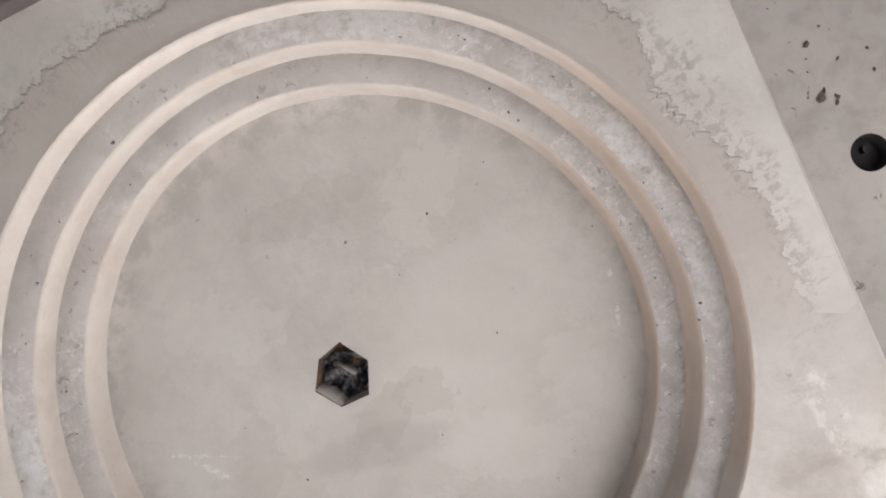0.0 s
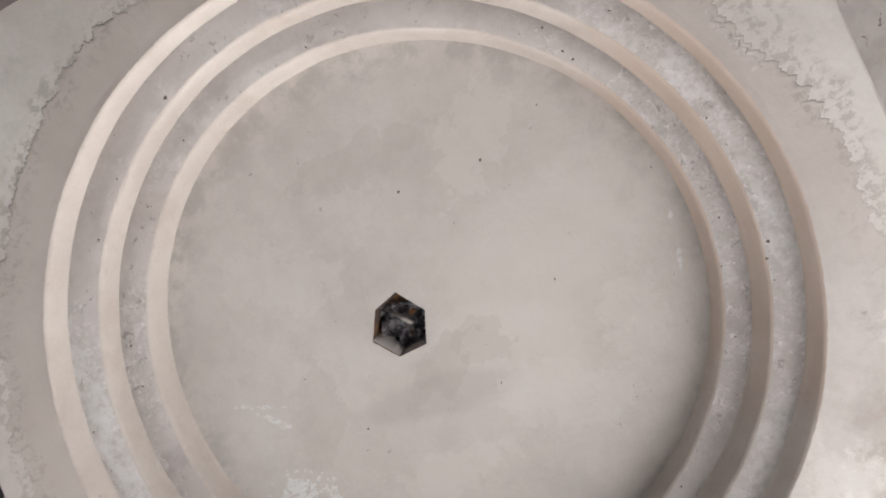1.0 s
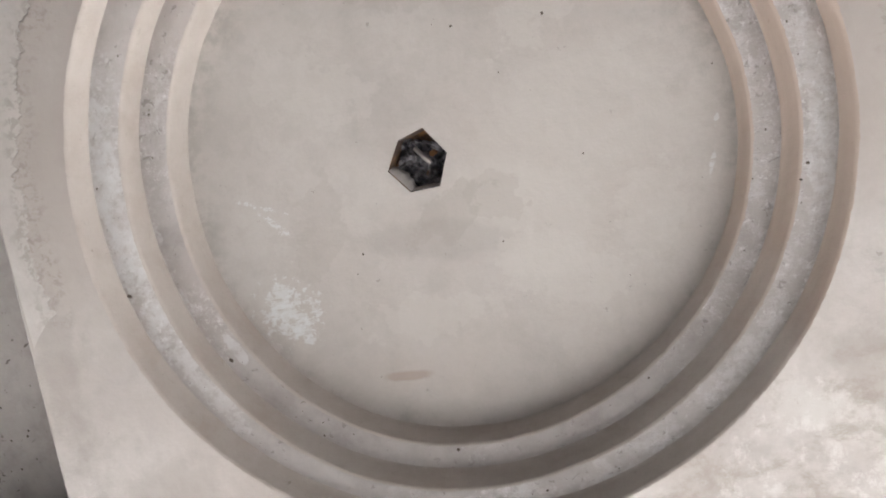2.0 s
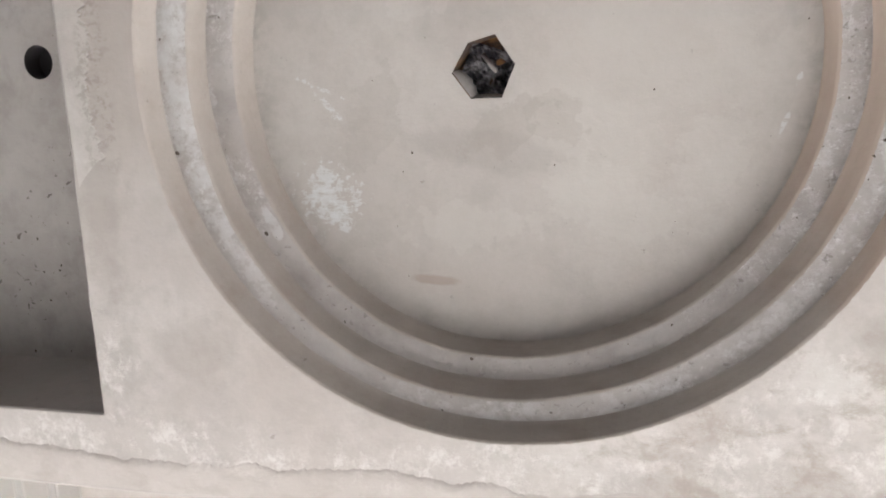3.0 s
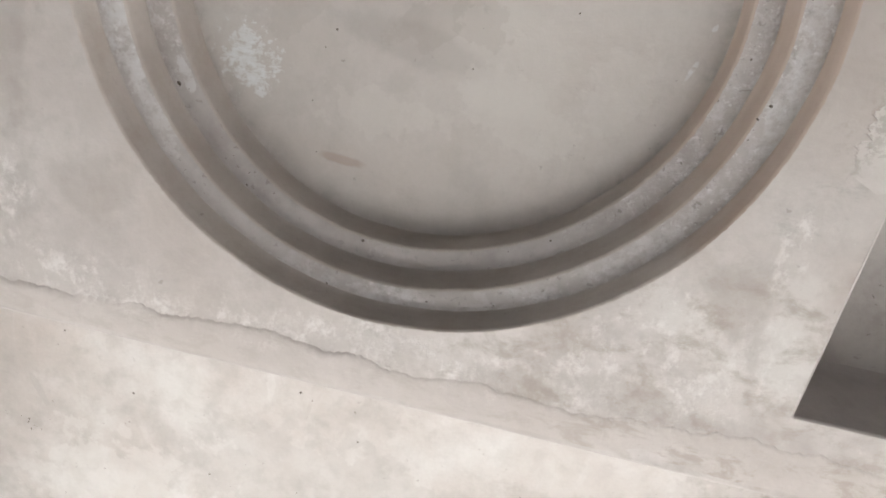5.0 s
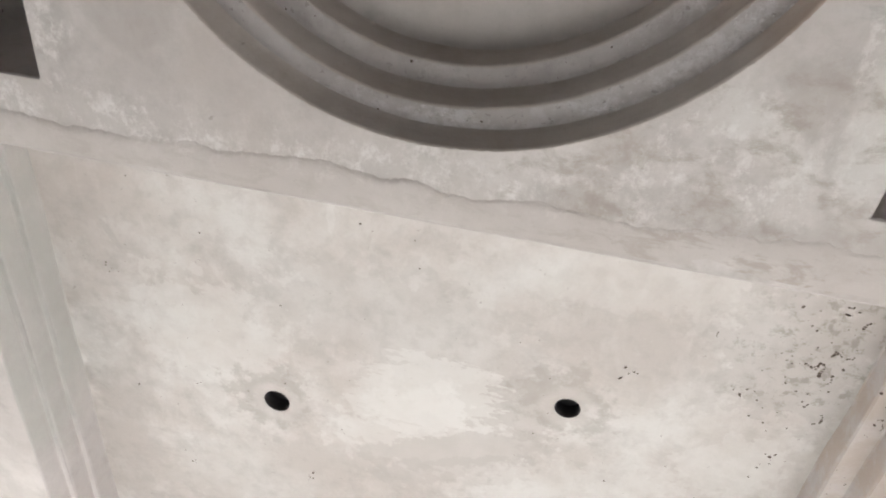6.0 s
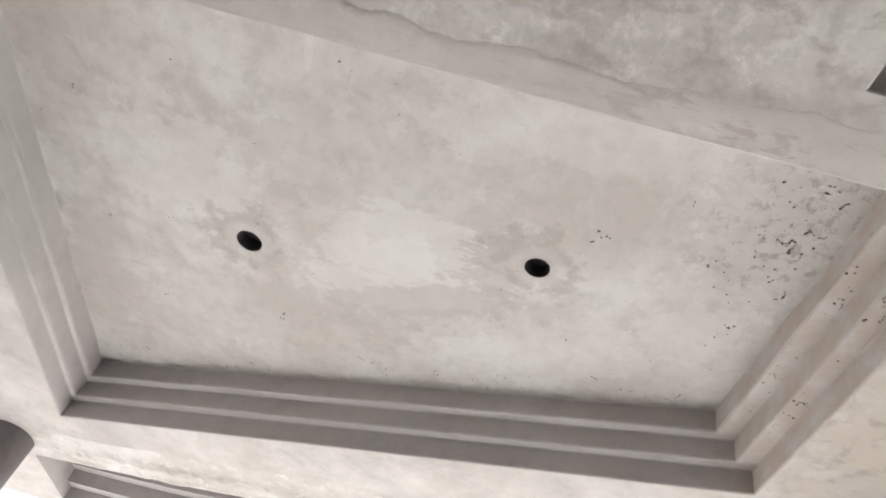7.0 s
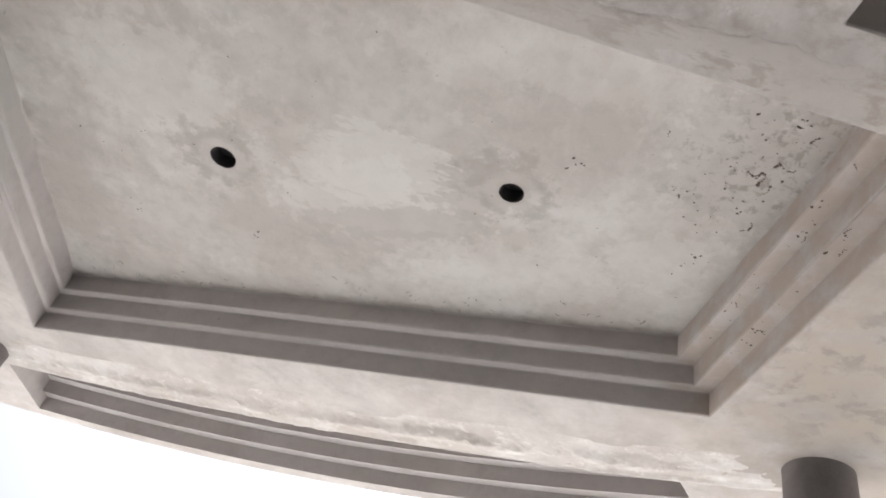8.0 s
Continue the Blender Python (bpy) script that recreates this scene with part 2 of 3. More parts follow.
# dark edge of the disc: patchy grime plus painted-in shade of the inner riser
edge_shade_grime = m.blob(0.013, 0.028, 0.60, 0.60, 0.07, 0.12, 0, 9)
edge_shade_grime = m.math("MULTIPLY", m.math("SUBTRACT", 1.0, edge_shade_grime), m.step(m.noise(11, 6, 0.68, (1, 1, 1), 0.2, 6), 0.42, 0.60))
c = m.mix(m.math("MULTIPLY", edge_shade_grime, 0.6), c, (0.32, 0.305, 0.282))
DISC = m.colour(c)

# steps of the circle: smooth risers and scraped treads
m, c = cement("riser_cement", (0.445, 0.410, 0.378), (0.52, 0.488, 0.452), (0.36, 0.295, 0.245), 0.6, 0.35, (1, 1, 1), 5.0)
rust = m.blob(0.80, 0.0, 0.35, 0.5, 0.4, 0.4, 0, 5)
c = m.mix(m.math("MULTIPLY", rust, 0.55), c, (0.40, 0.305, 0.24))
nick = m.step(m.noise(40, 6, 0.72, (1, 1, 2), 0.3, 4), 0.60, 0.68)
c = m.mix(m.math("MULTIPLY", nick, 0.35), c, (0.33, 0.29, 0.25))
RISER = m.colour(c)
m, c = cement("tread_cement", (0.415, 0.388, 0.372), (0.50, 0.485, 0.475), (0.28, 0.258, 0.248), 0.6, 0.5, (1, 1, 1), 7.0)
scrape = m.step(m.noise(24, 9, 0.80, (1, 1, 1), 0.0, 1), 0.44, 0.68)
flecks = m.step(m.noise(52, 5, 0.75, (1, 1, 1), 0.2, 3), 0.55, 0.66)
where = m.math("MAXIMUM", m.step(m.noise(2.2, 3, 0.5, (1, 1, 1), 0, 6), 0.46, 0.62), m.blob(0.80, 0.02, 0.28, 0.62, 0.2, 0.5, 8, 5))
c = m.mix(m.math("MULTIPLY", m.math("MULTIPLY", scrape, where), 0.75), c, (0.63, 0.622, 0.628))
c = m.mix(m.math("MULTIPLY", m.math("MULTIPLY", flecks, where), 0.65), c, (0.72, 0.715, 0.71))
pock = m.math("MULTIPLY", m.step(m.noise(48, 3, 0.6, (1, 1, 1), 0.5, 8), 0.61, 0.67), m.step(m.noise(6, 4, 0.6, (1, 1, 1), 0.3, 12), 0.44, 0.58))
c = m.mix(m.math("MULTIPLY", pock, 0.65), c, (0.23, 0.212, 0.195))
for x, y, rx, ry, turn, k in ((0.27, -0.715, 0.20, 0.035, 20, 0.7), (0.735, -0.215, 0.04, 0.07, -16, 0.75), (-0.685, 0.27, 0.035, 0.12, -20, 0.7), (-0.735, -0.02, 0.03, 0.16, 0, 0.7), (0.76, 0.14, 0.03, 0.12, 8, 0.7), (-0.745, -0.165, 0.042, 0.13, 8, 1.0), (-0.735, 0.06, 0.04, 0.12, -6, 0.7), (0.02, 0.762, 0.13, 0.03, 0, 0.55), (-0.20, 0.735, 0.09, 0.03, 16, 0.45), (0.27, 0.71, 0.10, 0.03, -20, 0.5), (0.55, 0.53, 0.10, 0.03, -46, 0.5), (0.755, 0.18, 0.030, 0.10, 14, 0.5), (0.76, -0.02, 0.028, 0.09, 0, 0.6), (0.735, -0.20, 0.028, 0.06, -15, 0.5), (-0.69, 0.20, 0.035, 0.13, -14, 0.6), (-0.585, 0.45, 0.03, 0.09, -38, 0.5), (0.16, -0.75, 0.15, 0.035, 10, 0.4), (0.42, -0.64, 0.16, 0.035, 33, 0.5), (0.66, -0.38, 0.13, 0.035, 60, 0.6), (-0.56, 0.345, 0.012, 0.045, -30, 0.9)):
    b = m.math("MULTIPLY", m.blob(x, y, rx, ry, 0.15, 1.2, turn, 24), m.step(m.noise(30, 7, 0.72, (1, 1, 1), 0.2, x + y), 0.38 + 0.08 * (1 - k), 0.58))
    c = m.mix(m.math("MULTIPLY", b, 0.75 * k), c, (0.615, 0.618, 0.616))
m.bump(m.math("ADD", m.math("MULTIPLY", scrape, where), flecks), 0.0018, 0.5)
m.bump(pock, 0.004, -0.7)
TREAD = m.colour(c)

# stepped bay towards the street
m, c = cement("bay_cement", (0.460, 0.430, 0.400), (0.575, 0.567, 0.545), DIRT, 0.85, 0.28, (1, 1, 1), 11.0)
for x, y, rx, ry, turn, s in ((-0.12, 1.58, 0.45, 0.22, 10, -0.4), (0.03, 2.02, 0.36, 0.20, -15, 0.55), (-0.80, 1.80, 0.30, 0.25, 20, 0.45),
                              (-0.555, 2.04, 0.13, 0.12, 0, -0.45), (0.10, 2.20, 0.34, 0.07, -22, -0.55),
                              (1.05, 1.37, 0.26, 0.24, 30, -0.55), (0.55, 2.16, 0.4, 0.16, -20, 0.35), (-0.65, 2.45, 0.5, 0.2, -20, -0.35), (-1.11, 1.43, 0.013, 0.06, -30, -0.55), (-1.17, 1.36, 0.05, 0.07, 30, -0.3),
                              (1.0, 1.88, 0.2, 0.13, -30, 0.45), (-0.34, 1.18, 0.015, 0.10, 0, 0.5), (-1.2, 2.4, 0.12, 0.5, 5, -0.3), (0.6, 1.5, 0.3, 0.15, 20, -0.25), (0.5, 1.25, 0.4, 0.1, 0, 0.3)):
    b = m.blob(x, y, rx, ry, 0.12, 1.25, turn, 13)
    c = m.mix(m.math("MULTIPLY", b, 0.72 * abs(s)), c, (0.60, 0.59, 0.565) if s > 0 else (0.38, 0.355, 0.332))
b = m.blob(0.34, 1.79, 0.22, 0.13, 0.10, 1.0, -20, 15)
c = m.mix(m.math("MULTIPLY", b, 0.5), c, (0.385, 0.358, 0.332))
b = m.blob(0.10, 2.09, 0.34, 0.09, 0.12, 0.9, -22, 14)
c = m.mix(m.math("MULTIPLY", b, 0.5), c, (0.385, 0.358, 0.332))
b = m.math("MULTIPLY", m.blob(-0.02, 1.86, 0.26, 0.165, 0.04, 0.95, -26, 19, (0.6, 1.8, 1)), m.step(m.axis(0), -0.42, -0.08))
c = m.mix(m.math("MULTIPLY", b, 0.48), c, (0.60, 0.59, 0.565))
b = m.math("MULTIPLY", m.blob(1.10, 1.36, 0.20, 0.26, 0.4, 0.9, 20, 10), m.step(m.noise(26, 6, 0.7, (1, 1, 1), 0.3, 3), 0.50, 0.62))
c = m.mix(m.math("MULTIPLY", b, 0.6), c, (0.24, 0.225, 0.185))
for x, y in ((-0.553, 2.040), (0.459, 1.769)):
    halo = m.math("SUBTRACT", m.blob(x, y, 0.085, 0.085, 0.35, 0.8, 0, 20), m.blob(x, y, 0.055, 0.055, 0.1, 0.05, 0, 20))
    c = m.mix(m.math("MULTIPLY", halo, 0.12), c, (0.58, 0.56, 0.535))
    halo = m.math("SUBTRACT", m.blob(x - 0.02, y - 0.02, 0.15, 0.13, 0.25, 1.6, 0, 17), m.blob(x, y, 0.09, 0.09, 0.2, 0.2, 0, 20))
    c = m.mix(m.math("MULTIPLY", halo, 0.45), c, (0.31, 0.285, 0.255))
# ragged darker band along the panel's skewed front edge
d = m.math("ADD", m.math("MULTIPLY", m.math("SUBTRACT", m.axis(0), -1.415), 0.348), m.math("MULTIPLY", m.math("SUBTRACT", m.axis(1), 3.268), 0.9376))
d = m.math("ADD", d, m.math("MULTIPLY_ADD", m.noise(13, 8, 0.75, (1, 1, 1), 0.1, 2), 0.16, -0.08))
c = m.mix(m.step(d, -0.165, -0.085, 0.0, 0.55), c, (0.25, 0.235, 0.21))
BAY = m.colour(c)

m, c = cement("side_cement", (0.39, 0.37, 0.352), (0.46, 0.44, 0.42), (0.22, 0.205, 0.19), 0.6, 0.4, (1, 1, 1), 17.0)
spots = m.math("MULTIPLY", m.step(m.noise(30, 4, 0.65, (1, 1, 1), 0.6, 2), 0.62, 0.67), m.step(m.noise(4, 2, 0.5, (1, 1, 1), 0, 1), 0.5, 0.6))
c = m.mix(m.math("MULTIPLY", spots, 0.8), c, (0.10, 0.085, 0.075))
SIDE = m.colour(c)
m, c = cement("wall_cement", (0.405, 0.383, 0.372), (0.475, 0.452, 0.437), DIRT, 0.5, 0.3, (1, 1, 1), 21.0)
b = m.math("MULTIPLY", m.blob(1.32, 1.6, 0.2, 0.75, 0.3, 0.5, 0, 5), m.step(m.noise(9, 6, 0.65, (1, 1, 1), 0.3, 2), 0.36, 0.6))
c = m.mix(m.math("MULTIPLY", b, 0.6), c, (0.36, 0.295, 0.235))
damp = m.math("MULTIPLY", m.blob(-1.36, 1.55, 0.16, 0.75, 0.3, 0.5, 0, 5), m.step(m.noise(8, 6, 0.65, (1, 0.5, 1), 0.3, 12), 0.34, 0.6, 0.4, 1.0))
c = m.mix(m.math("MULTIPLY", damp, 0.75), c, (0.36, 0.362, 0.335))
WALL = m.colour(c)
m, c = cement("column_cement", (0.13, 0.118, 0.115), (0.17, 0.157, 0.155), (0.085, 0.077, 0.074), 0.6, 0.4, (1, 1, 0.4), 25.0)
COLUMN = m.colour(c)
# bay and trough treads: ground light on them painted in as paler cement
m, c = cement("lit_tread_cement", (0.53, 0.51, 0.50), (0.60, 0.585, 0.575), (0.40, 0.375, 0.36), 0.6, 0.25, (1, 1, 1), 45.0)
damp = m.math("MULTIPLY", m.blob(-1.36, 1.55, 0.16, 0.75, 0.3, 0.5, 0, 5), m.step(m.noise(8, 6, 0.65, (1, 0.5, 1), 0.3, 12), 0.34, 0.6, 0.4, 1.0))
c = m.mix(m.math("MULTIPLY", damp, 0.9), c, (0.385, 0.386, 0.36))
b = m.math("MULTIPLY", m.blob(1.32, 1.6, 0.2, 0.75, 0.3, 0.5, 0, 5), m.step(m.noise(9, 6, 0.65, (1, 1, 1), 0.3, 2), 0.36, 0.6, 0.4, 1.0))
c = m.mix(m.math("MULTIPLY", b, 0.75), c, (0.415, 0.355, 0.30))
LIT_TREAD = m.colour(c)
m, c = cement("floor_cement", (0.185, 0.176, 0.165), (0.235, 0.225, 0.21), (0.12, 0.112, 0.104), 0.6, 0.4, (1, 1, 1), 31.0)
FLOOR = m.colour(c)
m, c = cement("ground_earth", (0.43, 0.405, 0.37), (0.49, 0.465, 0.43), (0.30, 0.275, 0.24), 0.6, 0.4, (0.3, 0.3, 1), 37.0)
GROUND = m.colour(c)
m = Mat("dark_strip_tone", 0.7)
DARK = m.colour(m.mix(m.noise(12, 5, 0.6, (1, 8, 8)), (0.058, 0.048, 0.047), (0.098, 0.084, 0.082)))
m = Mat("grey_conduit_plastic", 0.55)
PVC = m.colour(m.mix(m.noise(25, 3), (0.028, 0.026, 0.028), (0.055, 0.05, 0.052)))
m = Mat("rusty_steel", 0.6, 0.4)
RUST = m.colour(m.mix(m.step(m.noise(22, 5, 0.65), 0.4, 0.62), (0.08, 0.06, 0.05), (0.30, 0.17, 0.08)))
m = Mat("steel_rod", 0.45, 0.6)
ROD = m.colour(m.mix(m.noise(60, 4), (0.24, 0.225, 0.21), (0.38, 0.36, 0.34)))
m = Mat("crumpled_sheet", 0.4)
SHEET = m.colour(m.mix(m.step(m.noise(34, 4), 0.40, 0.64), (0.022, 0.022, 0.028), (0.26, 0.255, 0.27)))
m = Mat("dried_mud", 0.95)
MUD = m.colour(m.mix(m.noise(80, 3), (0.075, 0.062, 0.052), (0.15, 0.124, 0.10)))

# ---------------------------------------------------------------- mesh helpers
H = 3.0  # height of the soffit


def mesh_object(name, bm, material, parent=None, smooth=False):
    me = bpy.data.meshes.new(name)
    bm.to_mesh(me)
    bm.free()
    for p in me.polygons:
        p.use_smooth = smooth
    me.materials.append(material)
    ob = new(name, me)
    ob.parent = parent
    return ob


def part(name, bm, material, parent, label="", smooth=False):
    return tagged(mesh_object(name, bm, material, parent, smooth), label)


def inside(p, loop):
    x, y = p
    hit, j = False, len(loop) - 1
    for i in range(len(loop)):
        (xi, yi), (xj, yj) = loop[i], loop[j]
        if (yi > y) != (yj > y) and x < (xj - xi) * (y - yi) / (yj - yi) + xi:
            hit = not hit
        j = i
    return hit


def dense(loop, step):
    """The loop with points no further apart than step."""
    out = []
    for i, a in enumerate(loop):
        b = loop[(i + 1) % len(loop)]
        k = max(1, math.ceil(math.dist(a, b) / step))
        out += [(a[0] + (b[0] - a[0]) * j / k, a[1] + (b[1] - a[1]) * j / k) for j in range(k)]
    return out


def sheet(outer, holes, z, step=0.08, uneven=0.0, seed=0.0):
    """A level sheet facing down, with openings, its inside slightly uneven."""
    loops = [outer, *holes]
    pts = [p for l in loops for p in l]
    fixed, edges, k = len(pts), [], 0
    for l in loops:
        edges += [(k + i, k + (i + 1) % len(l)) for i in range(len(l))]
        k += len(l)
    xs, ys = [p[0] for p in outer], [p[1] for p in outer]
    ny = int((max(ys) - min(ys)) / step)
    for j in range(1, ny):
        for i in range(1, int((max(xs) - min(xs)) / step)):
            p = (min(xs) + (i + 0.5 * (j % 2)) * step, min(ys) + j * step)
            if inside(p, outer) and not any(inside(p, l) for l in holes):
                pts.append(p)
    v, _, f, *_ = delaunay_2d_cdt([Vector(p) for p in pts], edges, [], 0, 1e-6)
    rim = {(round(p[0], 5), round(p[1], 5)) for p in pts[:fixed]}
    bm = bmesh.new()
    vs = []
    edge_points = np.array([p for l in holes for p in l] or [(1e3, 1e3)])
    for p in v:
        calm = min(1.0, float(np.sqrt(((edge_points - (p.x, p.y)) ** 2).sum(1).min())) / 0.15)
        d = 0.0 if (round(p.x, 5), round(p.y, 5)) in rim else calm * uneven * noise.noise((p.x * 2.3 + seed, p.y * 2.3, seed))
        vs.append(bm.verts.new((p.x, p.y, z + d)))
    for t in f:
        cx, cy = sum(v[i].x for i in t) / len(t), sum(v[i].y for i in t) / len(t)
        if inside((cx, cy), outer) and not any(inside((cx, cy), l) for l in holes):
            face = bm.faces.new([vs[i] for i in t])
            face.normal_update()
            if face.normal.z > 0:
                face.normal_flip()
    return bm


def strip(loops):
    """Faces between loops of (x, y, z), each of the same length, closed round."""
    bm = bmesh.new()
    rings = [[bm.verts.new(p) for p in l] for l in loops]
    n = len(rings[0])
    for a, b in zip(rings, rings[1:]):
        for i in range(n):
            bm.faces.new((a[i], b[i], b[(i + 1) % n], a[(i + 1) % n]))
    return bm


def prism(loop, z0, z1, bevel=0.0):
    bm = bmesh.new()
    base = bm.faces.new([bm.verts.new((x, y, z0)) for x, y in loop])
    up = bmesh.ops.extrude_face_region(bm, geom=[base])
    bmesh.ops.translate(bm, vec=(0, 0, z1 - z0), verts=[e for e in up["geom"] if isinstance(e, bmesh.types.BMVert)])
    bmesh.ops.recalc_face_normals(bm, faces=bm.faces)
    if bevel:
        bmesh.ops.bevel(bm, geom=bm.edges[:], offset=bevel, segments=2, affect="EDGES", profile=0.5)
    return bm


def circle(x, y, r, n, start=0.0):
    return [(x + r * math.cos(start + 2 * math.pi * i / n), y + r * math.sin(start + 2 * math.pi * i / n)) for i in range(n)]


def inset(quad, widths):
    """A convex loop, counter-clockwise, with edge i (from corner i to i + 1) moved inwards by widths[i]."""
    lines = []
    for i, a in enumerate(quad):
        b = quad[(i + 1) % len(quad)]
        dx, dy = b[0] - a[0], b[1] - a[1]
        s = math.hypot(dx, dy)
        nx, ny = -dy / s, dx / s
        lines.append((nx, ny, nx * a[0] + ny * a[1] + widths[i]))
    out = []
    for i in range(len(quad)):
        (a, b, c), (d, e, f) = lines[i - 1], lines[i]
        det = a * e - b * d
        out.append(((c * e - b * f) / det, (a * f - c * d) / det))
    return out


def empty(name, label, category, at=(0, 0, 0), group="", kind=""):
    """The base of a thing whose parts are built in world places."""
    ob = new(name)
    ob.empty_display_size = 0.05
    return tagged(ob, label, category, group, kind)


# ---------------------------------------------------------------- plan of the ceiling
H1, H2, H3 = 0.061, 0.0684, 0.0761
DISC_Z = H + H1 + H2 + H3
SEG = 720


# foot and head of each riser: centre x, y, radius; then how far its run strays from a circle, by twice, three and four times the angle
RISERS = [((0.0, 0.0, 0.800), (0.0037, -0.012, 0.7900)), ((0.0055, 0.0012, 0.720), (0.0011, -0.009, 0.7105)), ((0.0075, -0.0005, 0.6446), (0.008, -0.0058, 0.6370))]
STRAY = [(0.0016, 0.0055, 0.0042, 0.0006, -0.0003, 0.0002), (-0.0039, 0.0025, 0.0050, 0.0014, 0.0003, 0.0017), (-0.0041, 0.0020, 0.0055, 0.0003, 0.0002, 0.0011)]


def ring(k, head, out, z):
    """One loop along riser k, from its foot (head = 0) to its head (1), moved outwards by out; hand-run, never a true circle."""
    (ax, ay, ar), (bx, by, br) = RISERS[k]
    cx, cy, r = ax + (bx - ax) * head, ay + (by - ay) * head, ar + (br - ar) * head + out
    loop = []
    for i in range(SEG):
        a = 2 * math.pi * i / SEG
        c, s = math.cos(a), math.sin(a)
        q = r + sum(STRAY[k][2 * j] * math.cos((j + 2) * a) + STRAY[k][2 * j + 1] * math.sin((j + 2) * a) for j in range(3))
        q += 0.0016 * noise.noise((6 * c, 6 * s, k + 1)) + 0.0008 * noise.noise((19 * c, 19 * s, k + 4))
        if head == 0 and out > 0:  # the arris is nicked
            q += 0.0016 * noise.noise((47 * c, 47 * s, k + 9)) + 0.0014 * noise.noise((120 * c, 120 * s, k + 2))
        loop.append((cx + q * c, cy + q * s, z))
    return loop


# bay towards the street: square to the circle's field but for its skewed front
BAY_LOOP = [(-1.405, 1.010), (1.384, 1.010), (1.362, 2.240), (-1.415, 3.268)]
BAY_W = (0.05, 0.070, 0.045, 0.032)
BAY_H = (0.090, 0.083, 0.089)
BAY_Z = H + sum(BAY_H)
LEFT_LOOP = [(-2.35, -1.005), (-0.985, -1.005), (-1.004, 0.797), (-2.35, 0.797)]
RIGHT_LOOP = [(1.070, -1.005), (2.45, -1.005), (2.45, 0.795), (0.956, 0.795)]
SIDE_DEPTH = 0.305

# the skewed front: u along it, n outwards
FO = Vector((-1.415, 3.268))
FU = Vector((2.777, -1.030)).normalized()
FN = Vector((-FU.y, FU.x))


def front(u, n):
    p = FO + FU * u + FN * n
    return (p.x, p.y)


def near_arc(u):
    return 0.55 - 0.035 * (u - 1.8) ** 2


def far_arc(u):
    return 1.030 - 0.0655 * (u - 1.25) ** 2


def rim_arc(u):
    return 1.110 - 0.0655 * (u - 1.25) ** 2


def bow_loop(tread):
    """The bowed trough over the front edge, counter-clockwise from its inner left end."""
    k = 40
    a = [front(-0.42 + i * 3.32 / k, near_arc(-0.42 + i * 3.32 / k)) for i in range(k + 1)]
    b = [front(3.02 - i * 3.55 / k, far_arc(3.02 - i * 3.55 / k) - tread) for i in range(k + 1)]
    return a + b


RIM = [front(4.1 - i * 5.9 / 60, rim_arc(4.1 - i * 5.9 / 60)) for i in range(61)]
# unseen back and sides of the slab, set to shape the light
BACK_Y = -5.6
SLAB = [(-3.6, BACK_Y), (2.75, BACK_Y), (2.75, front(4.2, 0)[1] + 0.3)] + RIM + [(-3.6, RIM[-1][1])]
LIP = 0.0065
holes = [[p[:2] for p in ring(0, 0, LIP, H)], dense(inset(BAY_LOOP, [-LIP] * 4), 0.1), dense(inset(LEFT_LOOP, [-LIP] * 4), 0.1),
         dense(inset(RIGHT_LOOP, [-LIP] * 4), 0.1), bow_loop(0.0)]
bm = sheet(dense(SLAB, 0.12), holes, H, 0.07, 0.004, 1.0)
tagged(mesh_object("ceiling", bm, SOFFIT, smooth=True), "bare grey cement soffit with a ragged plaster edge", "ceiling", kind="structure")

# pale skim coat round the back of the circle, and over it the darker float coat that ends in a torn edge
def torn(a):
    """Radius of the torn edge at angle a in degrees."""
    r = 0.918 - 0.055 * math.exp(-((a + 13) / 9) ** 2) + 0.030 * math.exp(-((a + 33) / 8) ** 2) - 0.022 * math.exp(-((a + 92) / 10) ** 2) + 0.022 * math.exp(-((a + 120) / 14) ** 2)
    c, q = math.cos(math.radians(a)), math.sin(math.radians(a))
    for f, h in ((7, 0.022), (17, 0.018), (43, 0.014), (100, 0.009), (210, 0.005)):
        r += h * noise.noise((c * f, q * f, f * 0.37))
    return r


def field_edge(a):
    """How far the flat field reaches at angle a in degrees: to the side coffers and the dark strip."""
    c, q = math.cos(math.radians(a)), math.sin(math.radians(a))
    far = 1.38
    if c < -0.3:
        far = min(far, -0.985 / c)
    if c > 0.3:
        far = min(far, 0.9985 / (c + 0.066 * q))
    if q < -0.3:
        far = min(far, -1.03 / q)
    return far


bm, over = bmesh.new(), bmesh.new()
rows, rims = [], []
for i in range(2401):
    a = -200.0 + 222.0 * i / 2400
    end = min(1.0, 0.06 * (a + 200.0), 0.06 * (22.0 - a))
    c, q = math.cos(math.radians(a)), math.sin(math.radians(a))
    far = field_edge(a)
    near = min(torn(a), far - 0.012)
    low = 0.0048 * end - 0.0018
    rows.append([bm.verts.new((c * r, q * r, H - z)) for r, z in ((near - 0.02, low), (near + 0.3 * (far - near), low), (far, low))])
    t = low + 0.0019 * end * max(0.25, 0.8 + 0.9 * noise.noise((a * 0.13, 4.0, 1.0)))
    lip = 0.8075 + sum(STRAY[0][2 * j] * math.cos((j + 2) * math.radians(a)) + STRAY[0][2 * j + 1] * math.sin((j + 2) * math.radians(a)) for j in range(3))
    rims.append([over.verts.new((c * r, q * r, H - z)) for r, z in ((lip + 0.002, -0.0012), (lip + 0.025, 0.25 * t), (lip + 0.05, 0.6 * t), (near - 0.012, 0.9 * t), (near - 0.004, t), (near, 0.6 * t + 0.4 * low), (near + 0.003, low - 0.0015))])
